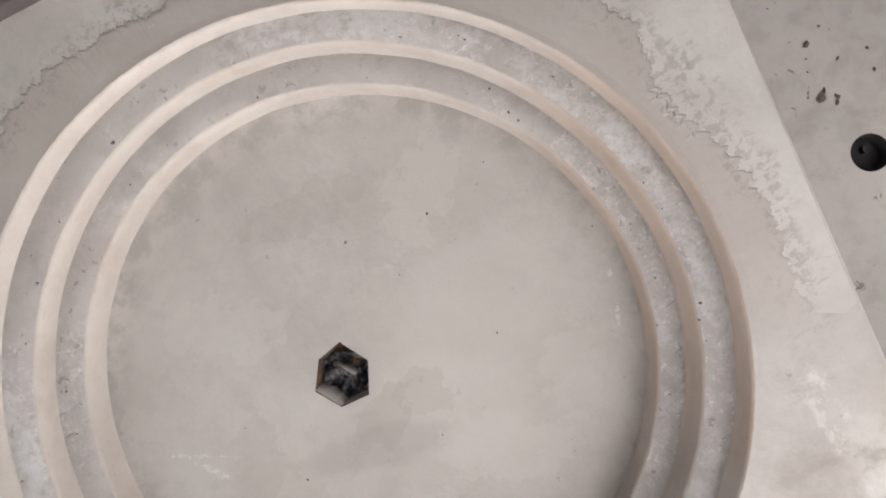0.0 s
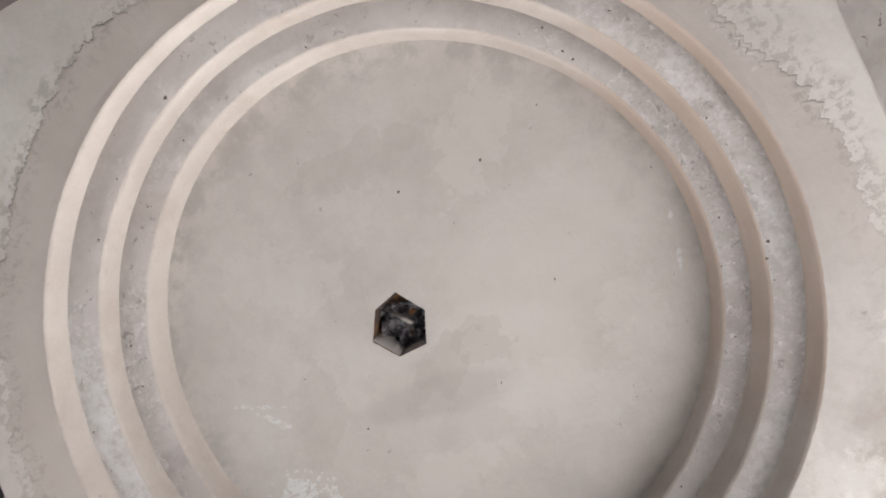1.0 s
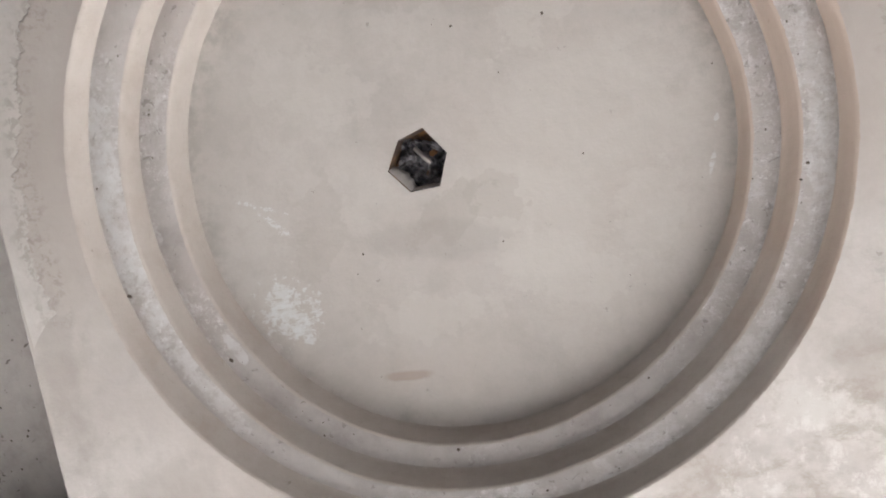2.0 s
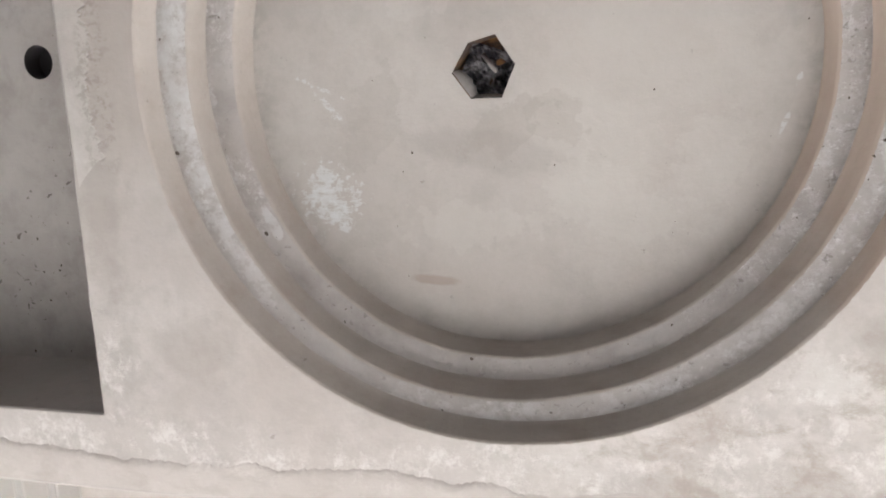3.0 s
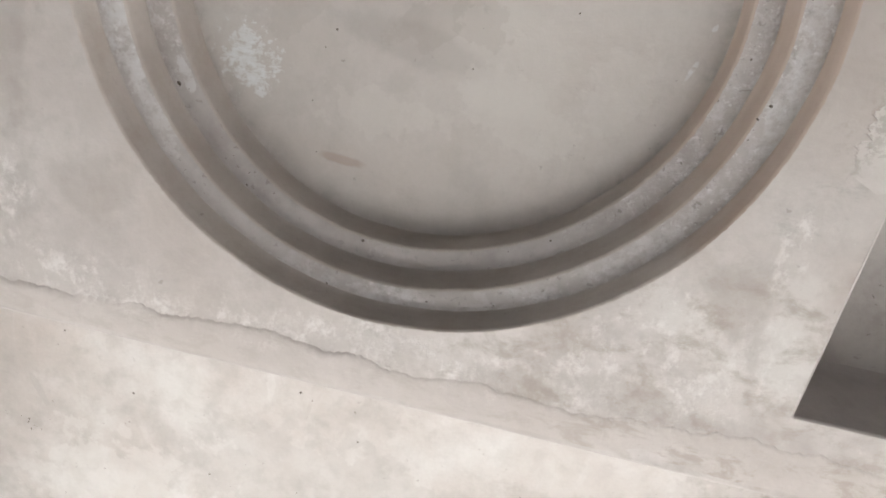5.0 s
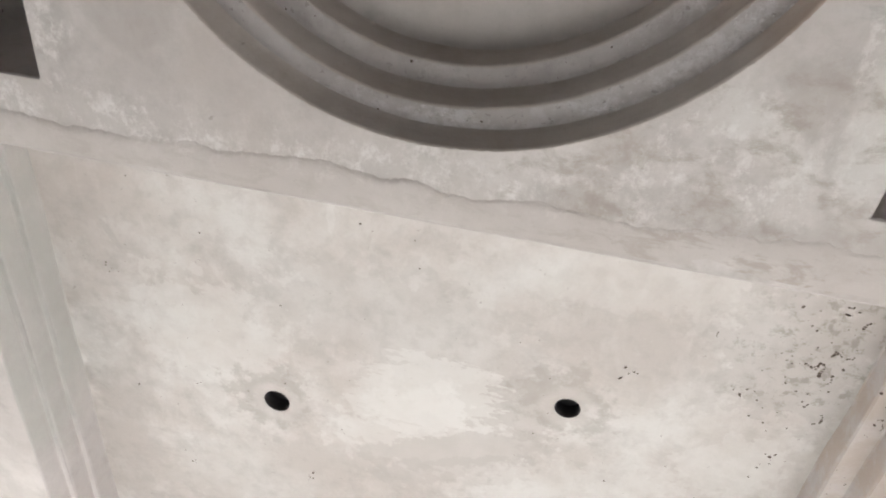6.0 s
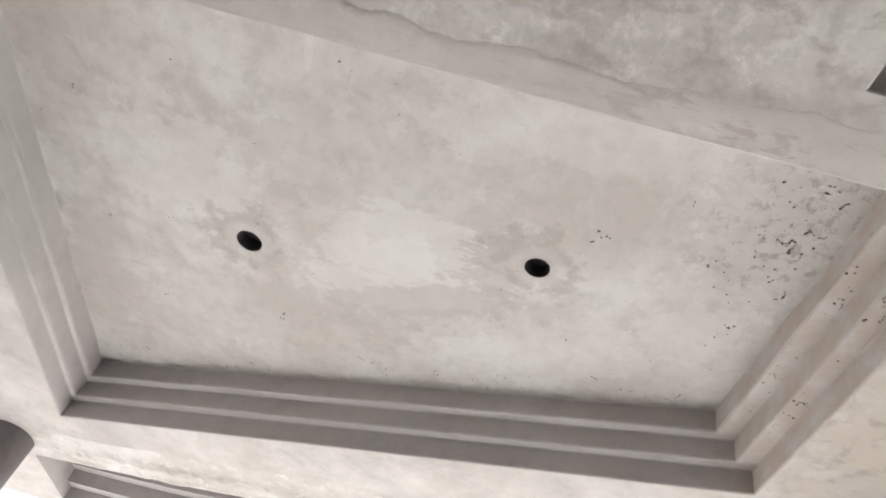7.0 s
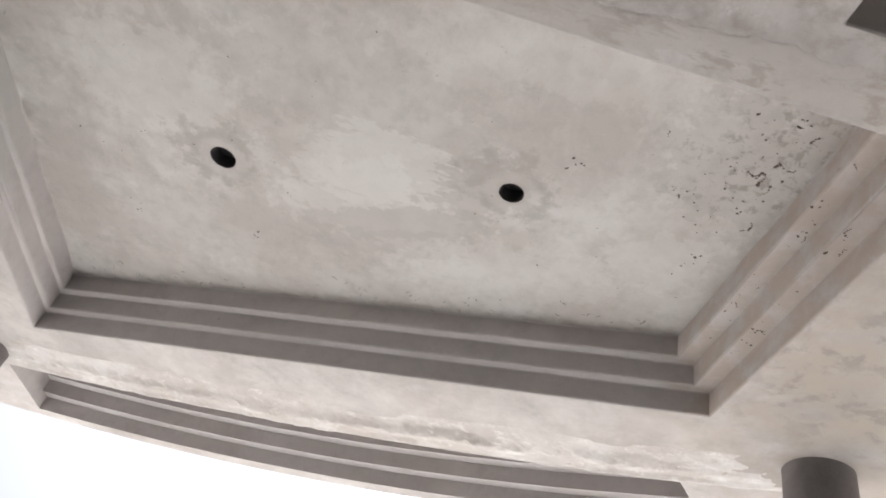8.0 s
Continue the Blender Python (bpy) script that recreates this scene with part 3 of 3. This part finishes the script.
for mesh, lines in ((bm, rows), (over, rims)):
    for a, b in zip(lines, lines[1:]):
        for j in range(len(a) - 1):
            mesh.faces.new((a[j], a[j + 1], b[j + 1], b[j]))
tagged(mesh_object("skim_coat", bm, SKIM, smooth=True), "pale cement skim coat round the circle", "plaster coat", kind="structure")
tagged(mesh_object("float_coat", over, SOFFIT, smooth=True), "brownish cement float coat with a torn edge", "plaster coat", kind="structure")

# strip of smoother plaster along the bay, with a ragged edge towards the circle
bm = bmesh.new()
rows = []
for i in range(1101):
    x = -2.2 + 4.2 * i / 1100
    edge = 0.908 + 0.030 * noise.noise((x * 1.7, 3.0, 0.0)) + 0.028 * noise.noise((x * 5.0, 1.0, 0.0)) + 0.014 * noise.noise((x * 14, 5.0, 0.0)) + 0.007 * noise.noise((x * 40, 2.0, 0.0)) + 0.004 * noise.noise((x * 105, 6.0, 0.0)) - 0.02 * max(0.0, x - 0.4)
    thick = 0.0027 * min(1.0, max(0.35, 1.1 - x)) * max(0.40, 0.75 + 1.2 * noise.noise((x * 5, 8.0, 0.0)))
    rows.append([bm.verts.new(p) for p in ((x, edge - 0.012, H + 0.0025), (x, edge - 0.004, H - 0.25 * thick), (x, edge + 0.005, H - thick), (x, edge + 0.02, H - 0.9 * thick), (x, 0.985, H - 0.5 * thick), (x, 1.0055, H + 0.0005))])
for a, b in zip(rows, rows[1:]):
    for j in range(5):
        bm.faces.new((a[j], a[j + 1], b[j + 1], b[j]))
tagged(mesh_object("plaster_strip", bm, COAT, smooth=True), "smooth grey plaster strip with a ragged edge", "plaster strip", kind="structure")

# the slab over it all and its front face
bm = prism(SLAB, H + 0.42, H + 0.55)
tagged(mesh_object("roof_slab", bm, WALL), "grey concrete slab over the porch ceiling", "slab", kind="structure")
bm = bmesh.new()
outline = dense(SLAB, 0.12)
low = [bm.verts.new((x, y, H)) for x, y in outline]
top = [bm.verts.new((x, y, H + 0.43)) for x, y in outline]
for i in range(len(outline)):
    j = (i + 1) % len(outline)
    bm.faces.new((low[i], low[j], top[j], top[i]))
tagged(mesh_object("fascia", bm, WALL), "grey cement edge face of the porch roof", "fascia", kind="structure")

# ---------------------------------------------------------------- circular recess
recess = empty("circular_ceiling_recess", "round stepped cement recess with three moulded rings", "ceiling recess", kind="structure")
levels = [(H, H1), (H + H1, H2), (H + H1 + H2, H3)]
for k, (z, h) in enumerate(levels):
    loops = [ring(k, 0, LIP, z), ring(k, 0, 0.3 * LIP, z + 0.3 * LIP), ring(k, 0, 0, z + LIP), ring(k, 0.35, 0, z + 0.55 * h), ring(k, 0.6, 0, z + h - 0.010),
             ring(k, 0.8, 0, z + h - 0.003), ring(k, 1, 0, z + h)]
    part("riser", strip(loops), RISER, recess, smooth=True)
    if k < 2:
        a, b = ring(k, 1, 0, z + h), ring(k + 1, 0, LIP, z + h)
        mid = [[(p[0] + (q[0] - p[0]) * f, p[1] + (q[1] - p[1]) * f, z + h - 0.004 * math.sin(math.pi * f) + 0.003 * noise.noise((p[0] * 9, p[1] * 9, f * 3))) for p, q in zip(a, b)] for f in (0.2, 0.4, 0.6, 0.8)]
        part("tread", strip([a, *mid, b]), TREAD, recess, "scraped cement tread with white flecks", smooth=True)
HEX_C = (-0.057, -0.004)
HEX = [(-0.028, -0.079), (0.016, -0.012), (-0.015, 0.060), (-0.086, 0.060), (-0.129, 0.002), (-0.090, -0.063)]
disc_edge = [p[:2] for p in ring(2, 1, 0, DISC_Z)]
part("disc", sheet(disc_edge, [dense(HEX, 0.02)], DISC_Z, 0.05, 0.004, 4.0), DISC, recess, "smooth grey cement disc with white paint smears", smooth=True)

# fan box in the disc
box = empty("fan_hook_box", "six-sided rusty steel fan box set in the cement", "fan box")
hexa = [(x, y, z) for z in (0,) for x, y in HEX]
wall_loops = []
for s, z in ((1.0, 0.0), (1.0, 0.07)):
    wall_loops.append([(HEX_C[0] + (x - HEX_C[0]) * s, HEX_C[1] + (y - HEX_C[1]) * s, DISC_Z + z) for x, y in dense(HEX, 0.02)])
part("box_wall", strip(wall_loops), RUST, box, "rusty sheet-steel side")
part("back_plate", sheet([(HEX_C[0] + (x - HEX_C[0]) * 1.02, HEX_C[1] + (y - HEX_C[1]) * 1.02) for x, y in HEX], [], DISC_Z + 0.07, 0.03), RUST, box, "dark rusty back plate")
bm = bmesh.new()
bmesh.ops.create_cone(bm, cap_ends=True, segments=12, radius1=0.0055, radius2=0.0055, depth=0.055)
bmesh.ops.transform(bm, matrix=pose(-0.046, -0.018, DISC_Z + 0.030, 78, 0, -38), verts=bm.verts)
part("hook_rod", bm, ROD, box, "pale steel hook rod", smooth=True)
bm = bmesh.new()
bmesh.ops.create_grid(bm, x_segments=22, y_segments=22, size=0.062)
for v in bm.verts:
    a, b = v.co.x * 38, v.co.y * 38
    v.co.z = 0.030 * noise.noise((a, b, 3.0)) + 0.020 * abs(noise.noise((a * 1.8, b * 1.8, 7.0)))
bmesh.ops.transform(bm, matrix=pose(HEX_C[0] + 0.006, HEX_C[1] + 0.012, DISC_Z + 0.050, 0, 0, 20), verts=bm.verts)
part("crumpled_sheet", bm, SHEET, box, "crumpled dark plastic sheet stuffed inside")

bm = bmesh.new()
for a, b, wide in ((Vector((-0.128, 0.000)), Vector((-0.086, 0.058)), 0.019), (Vector((-0.088, 0.058)), Vector((-0.016, 0.058)), 0.008)):
    d = (b - a).normalized()
    inward = Vector((d.y, -d.x))
    rows = []
    for s, z in ((0.0, 0.002), (0.3, 0.006), (0.7, 0.016), (0.92, 0.03), (1.0, 0.068)):
        row = []
        for i in range(17):
            q = i / 16
            p = a.lerp(b, q) + inward * (wide * s * (0.35 + 0.65 * math.sin(0.5 + 2.1 * q) + 0.22 * noise.noise((q * 6, s, 2 + wide))))
            row.append(bm.verts.new((p.x, p.y, DISC_Z + z + 0.003 * noise.noise((q * 9, s * 3, 5)))))
        rows.append(row)
    for r, t in zip(rows, rows[1:]):
        for i in range(16):
            bm.faces.new((r[i], t[i], t[i + 1], r[i + 1]))
part("cement_spill", bm, SIDE, box, "grey cement spilt into the box", smooth=True)

# ---------------------------------------------------------------- stepped bay
bay = empty("stepped_ceiling_bay", "oblong stepped cement recess with a skewed front", "ceiling recess", kind="structure")
STEPS = 3
loop = BAY_LOOP
for k in range(STEPS):
    z0, z1 = H + sum(BAY_H[:k]), H + sum(BAY_H[:k + 1])
    q = dense(loop, 0.08)
    grow = dense(inset(loop, [-LIP] * 4), 0.08)
    n = min(len(q), len(grow))

    def at(shift, z, loop=loop):
        c = inset(loop, [shift] * 4)
        out = []
        for i in range(4):
            a, b = c[i], c[(i + 1) % 4]
            out += [(a[0] + (b[0] - a[0]) * j / 34, a[1] + (b[1] - a[1]) * j / 34, z) for j in range(34)]
        return [(x + 0.006 * noise.noise((x * 3, y * 3, z * 7)) * k, y + 0.002 * noise.noise((x * 5, y * 5, z * 7)) * k, z) for x, y, z in out]
    part("riser", strip([at(-LIP, z0), at(-0.3 * LIP, z0 + 0.3 * LIP), at(0.0, z0 + LIP), at(0.001, z1 - 0.004), at(0.005, z1)]), WALL, bay)
    if k < 2:
        nxt = inset(loop, BAY_W)
        part("tread", strip([at(0.005, z1), [(x, y, z1) for x, y, _ in at(-LIP, z1, nxt)]]), LIT_TREAD, bay, "cement tread lightened for the light it catches")
        loop = nxt
LIGHTS = [(-0.553, 2.040, 0.049), (0.459, 1.769, 0.042)]
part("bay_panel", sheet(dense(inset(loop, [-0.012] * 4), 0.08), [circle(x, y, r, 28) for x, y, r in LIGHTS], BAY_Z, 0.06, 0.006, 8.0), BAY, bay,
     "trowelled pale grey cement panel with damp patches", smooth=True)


def light_box(x, y, r, z):
    """An empty round conduit box for a lamp, let into the ceiling."""
    b = empty("light_box", "empty round dark plastic lamp box set in cement", "light box", group="lamp boxes in the ceiling")
    loops = [[(px, py, z + h) for px, py in circle(x, y, r * s, 28)] for s, h in ((1.0, 0.0), (0.965, 0.003), (0.95, 0.012), (0.95, 0.055))]
    part("box_wall", strip(loops), PVC, b, smooth=True)
    part("box_back", sheet(circle(x, y, r * 0.96, 28), [], z + 0.055, 0.03), PVC, b)
    bm = bmesh.new()
    bmesh.ops.create_cone(bm, cap_ends=True, segments=10, radius1=r * 0.22, radius2=r * 0.22, depth=0.02)
    bmesh.ops.transform(bm, matrix=pose(x + r * 0.3, y - r * 0.2, z + 0.045, 0, 0, 0), verts=bm.verts)
    part("conduit_stub", bm, PVC, b)


for x, y, r in LIGHTS:
    light_box(x, y, r, BAY_Z)


# ---------------------------------------------------------------- plain side coffers
def side_coffer(loop, hole, seed, label):
    c = empty("side_ceiling_coffer", label, "ceiling coffer", group="plain side coffers", kind="structure")
    z1 = H + SIDE_DEPTH
    for i in range(4):
        a, b = Vector(loop[i]), Vector(loop[(i + 1) % 4])
        k = 24
        bm = bmesh.new()
        d = (b - a).normalized()
        nin = Vector((-d.y, d.x))
        rows = []
        for s, z in ((-LIP, H), (-0.3 * LIP, H + 0.3 * LIP), (0.0, H + LIP), (0.002, z1 - 0.05), (0.006, z1 - 0.012), (0.016, z1)):
            rows.append([bm.verts.new((*(a + (b - a) * j / k + nin * (s + 0.0015 * noise.noise((j * 0.7, z * 9, seed)))), z)) for j in range(k + 1)])
        for p, q in zip(rows, rows[1:]):
            for j in range(k):
                bm.faces.new((p[j], q[j], q[j + 1], p[j + 1]))
        part("coffer_wall", bm, WALL, c, smooth=True)
    part("coffer_panel", sheet(dense(inset(loop, [0.010] * 4), 0.08), [circle(hole[0], hole[1], hole[2], 28)], z1, 0.07, 0.005, seed), SIDE, c, "grey cement panel with dark splashes", smooth=True)
    light_box(*hole, z1)


side_coffer(LEFT_LOOP, (-1.316, -0.081, 0.046), 12.0, "plain deep oblong cement coffer")
side_coffer(RIGHT_LOOP, (1.279, 0.044, 0.045), 15.0, "plain deep oblong cement coffer")

# ---------------------------------------------------------------- bowed trough at the front
trough = empty("bowed_front_trough", "bowed stepped cement trough along the porch edge", "ceiling recess", kind="structure")
TR, TT = 0.078, 0.058
for k in range(3):
    z0, z1 = H + k * TR, H + (k + 1) * TR
    a, b = bow_loop(k * TT), bow_loop((k + 1) * TT)
    part("riser", strip([[(x, y, z0) for x, y in a], [(x, y, z1) for x, y in a]]), WALL, trough)
    if k < 2:
        part("tread", strip([[(x, y, z1) for x, y in a], [(x, y, z1) for x, y in b]]), LIT_TREAD, trough, "cement tread lightened for the light it catches")
part("trough_panel", sheet(bow_loop(2 * TT), [], H + 3 * TR, 0.08), WALL, trough)


# lumpy hand-laid plaster along the inner edge of the trough
bm = bmesh.new()
NU, NV = 520, 34
grid = []
for i in range(NU + 1):
    u = -0.60 + 3.95 * i / NU
    row = []
    for j in range(NV + 1):
        q = j / NV
        n = near_arc(u) - 0.004 - 0.30 * (1 - q)
        x, y = front(u, n)
        crest = math.exp(-((q - 0.62 - 0.22 * noise.noise((u * 1.3, 2.0, 0.0))) / 0.16) ** 2) + 0.7 * math.exp(-((q - 0.93) / 0.07) ** 2)
        lump = 0.5 + 0.9 * noise.noise((u * 3.1, q * 2.5, 4.0)) + 0.45 * noise.noise((u * 11, q * 6, 9.0)) + 0.30 * noise.noise((u * 27, q * 14, 5.0)) + 0.16 * noise.noise((u * 60, q * 26, 2.0))
        fade = min(1.0, 6 * q) * min(1.0, 9 * i / NU) * min(1.0, 7 * (NU - i) / NU) ** 0.7 * min(1.0, 14 * (1.0 - q) + 0.15)
        row.append(bm.verts.new((x, y, H + 0.005 - fade * max(0.0, 0.006 + 0.027 * crest * lump))))
    grid.append(row)
for a, b in zip(grid, grid[1:]):
    for j in range(NV):
        bm.faces.new((a[j], a[j + 1], b[j + 1], b[j]))
tagged(mesh_object("plaster_ridge", bm, RIDGE, smooth=True), "lumpy pale hand-laid plaster ridge along the trough", "plaster ridge", kind="structure")


# ---------------------------------------------------------------- columns
def column(u, n):
    x, y = front(u, n)
    c = empty("round_column", "dark grey round concrete porch column", "column", group="porch columns", kind="structure")
    r = 0.122
    loops = [[(px, py, z) for px, py in circle(x, y, s, 40)] for s, z in ((r, 0.0), (r, 1.0), (r, 2.0), (r, H - 0.02), (r, H - 0.006), (r + 0.002, H + 0.006))]
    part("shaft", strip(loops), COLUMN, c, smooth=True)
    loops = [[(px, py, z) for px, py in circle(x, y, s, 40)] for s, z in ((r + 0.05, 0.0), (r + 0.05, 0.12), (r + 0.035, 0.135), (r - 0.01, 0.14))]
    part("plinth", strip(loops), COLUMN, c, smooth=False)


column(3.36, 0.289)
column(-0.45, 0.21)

# dark strip added for the unidentified dark edge at the back of the field
bm = prism([(-2.3, -1.26), (2.3, -1.26), (2.3, -1.020), (-2.3, -1.020)], H - 0.05, H - 0.002, 0.006)
tagged(mesh_object("dark_strip", bm, DARK), "dark stand-in strip under the soffit", "beam", kind="structure")

# ---------------------------------------------------------------- floor, ground, unseen walls that block light
bm = prism([(-3.6, -5.6), (3.6, -5.6), (3.6, 2.4), (-3.6, 4.9)], -0.15, 0.0, 0.01)
tagged(mesh_object("floor", bm, FLOOR), "dusty dark grey cement porch floor", "floor", kind="structure")
bm = bmesh.new()
bmesh.ops.create_grid(bm, x_segments=60, y_segments=60, size=400)
for v in bm.verts:
    v.co.z = -0.16
tagged(mesh_object("ground", bm, GROUND), "bare pale earth ground", "ground", kind="structure")
# walls added out of view to hold back light from behind and beside
bm = prism([(-4.0, -5.85), (4.0, -5.85), (4.0, -5.6), (-4.0, -5.6)], -0.15, 3.6)
tagged(mesh_object("unseen_wall_back", bm, FLOOR), "unseen grey cement wall placed to block light", "wall", kind="structure")
bm = prism([(-3.85, -5.6), (-3.6, -5.6), (-3.6, 1.0), (-3.85, 1.0)], -0.15, 3.6)
tagged(mesh_object("unseen_wall_west", bm, FLOOR), "unseen grey cement wall placed to block light", "wall", kind="structure")
bm = prism([(2.75, -5.6), (3.0, -5.6), (3.0, 0.5), (2.75, 0.5)], -0.15, 3.6)
tagged(mesh_object("unseen_wall_east", bm, FLOOR), "unseen grey cement wall placed to block light", "wall", kind="structure")

# ---------------------------------------------------------------- mud flecks
rng = random.Random(5)
bm = bmesh.new()


def fleck(x, y, z, r):
    k = rng.randint(5, 8)
    ang, lean = rng.random() * 6.28, rng.uniform(0.35, 1.0)
    vs = []
    for i in range(k):
        a = 6.283 * i / k
        q = r * rng.uniform(0.6, 1.2)
        px, py = q * math.cos(a), q * lean * math.sin(a)
        vs.append(bm.verts.new((x + px * math.cos(ang) - py * math.sin(ang), y + px * math.sin(ang) + py * math.cos(ang), z)))
    tip = bm.verts.new((x, y, z - r * 0.35))
    for i in range(k):
        bm.faces.new((vs[i], tip, vs[(i + 1) % k]))


for x, y in ((0.286, -0.263), (0.455, -0.315), (-0.319, 0.011), (0.083, -0.285), (0.316, 0.055), (0.615, -0.075), (-0.23, 0.18)):
    fleck(x, y, DISC_Z - 0.001, rng.uniform(0.0025, 0.0045))
for i in range(70):  # thick round the sheltered corner of the bay
    x, y = rng.gauss(1.13, 0.08), rng.gauss(1.36, 0.18)
    if x < 1.21 and y > 1.18:
        fleck(x, y, BAY_Z - 0.002, abs(rng.gauss(0.0, 0.003)) + 0.0015)
for i in range(40):
    y = rng.uniform(1.3, 2.1)
    x, z = rng.choice(((1.335, H + BAY_H[0]), (1.265, H + BAY_H[0] + BAY_H[1])))
    fleck(x + rng.uniform(-0.025, 0.025), y, z - 0.002, abs(rng.gauss(0.0, 0.003)) + 0.0015)


def trail(x, y, z, n, r):
    """A crooked run of mud, as wasps and termites leave it."""
    a = rng.random() * 6.28
    for i in range(n):
        fleck(x, y, z, r * rng.uniform(0.5, 1.1))
        a += rng.gauss(0, 0.5)
        x, y = x + r * 1.3 * math.cos(a), y + r * 1.3 * math.sin(a)


for x, y, n, r in ((1.119, 1.436, 12, 0.007), (1.150, 1.458, 4, 0.007), (1.151, 1.355, 4, 0.006), (1.168, 1.359, 4, 0.005), (1.124, 1.190, 3, 0.005), (1.180, 1.230, 4, 0.006),
                   (1.175, 1.579, 5, 0.006), (0.817, 1.353, 6, 0.003), (0.770, 2.211, 6, 0.004), (1.079, 2.165, 6, 0.004), (0.323, 2.52, 5, 0.003), (0.017, 2.541, 6, 0.003),
                   (-0.581, 2.78, 5, 0.004), (-1.073, 2.92, 5, 0.004), (0.56, 2.32, 4, 0.003), (1.116, 1.996, 3, 0.003), (-1.115, 2.118, 3, 0.003)):
    trail(x, y, BAY_Z - 0.002, n, r)
for i in range(8):
    y = rng.uniform(1.15, 1.9)
    x, z = rng.choice(((1.338, H + BAY_H[0]), (1.268, H + BAY_H[0] + BAY_H[1])))
    trail(x + rng.uniform(-0.02, 0.02), y, z - 0.002, rng.randint(3, 8), rng.uniform(0.0025, 0.0045))
for i in range(42):
    u = rng.uniform(0.25, 2.75)
    x, y = front(u, -0.12 - abs(rng.gauss(0, 0.05)))
    if x < 1.16:
        trail(x, y, BAY_Z - 0.002, rng.randint(3, 9), rng.uniform(0.0016, 0.0032))
for x0, y0 in ((0.619, 1.565), (-0.924, 2.482), (-0.434, 2.403), (-1.146, 1.573), (1.102, 1.80), (0.935, 1.55)):
    for i in range(6):
        fleck(x0 + rng.gauss(0, 0.018), y0 + rng.gauss(0, 0.018), BAY_Z - 0.002, abs(rng.gauss(0.001, 0.003)) + 0.0015)
for i in range(60):
    fleck(rng.uniform(-1.2, 1.1), rng.uniform(1.2, 2.2), BAY_Z - 0.003, abs(rng.gauss(0.001, 0.0015)) + 0.001)
for i in range(60):
    fleck(rng.uniform(1.2, 1.7), rng.uniform(-0.5, -0.06), H + SIDE_DEPTH - 0.002, abs(rng.gauss(0.002, 0.005)) + 0.002)
for r, z in ((0.755, H + H1), (0.68, H + H1 + H2)):
    for i in range(45):
        a = rng.random() * 6.283
        q = r + rng.uniform(-0.02, 0.02)
        fleck(q * math.cos(a), q * math.sin(a), z - 0.003, abs(rng.gauss(0.0008, 0.002)) + 0.0012)
for i in range(16):
    a, q = rng.random() * 6.283, 0.6 * math.sqrt(rng.random())
    fleck(q * math.cos(a), q * math.sin(a), DISC_Z - 0.002, abs(rng.gauss(0.0002, 0.0012)) + 0.0008)
for i in range(25):
    fleck(rng.uniform(-1.5, -1.05), rng.uniform(0.35, 0.78), H + SIDE_DEPTH - 0.002, abs(rng.gauss(0.002, 0.002)) + 0.0015)
bmesh.ops.recalc_face_normals(bm, faces=bm.faces)
tagged(mesh_object("mud_flecks", bm, MUD), "small dark dried mud flecks stuck to the ceiling", "mud flecks", kind="stuff")
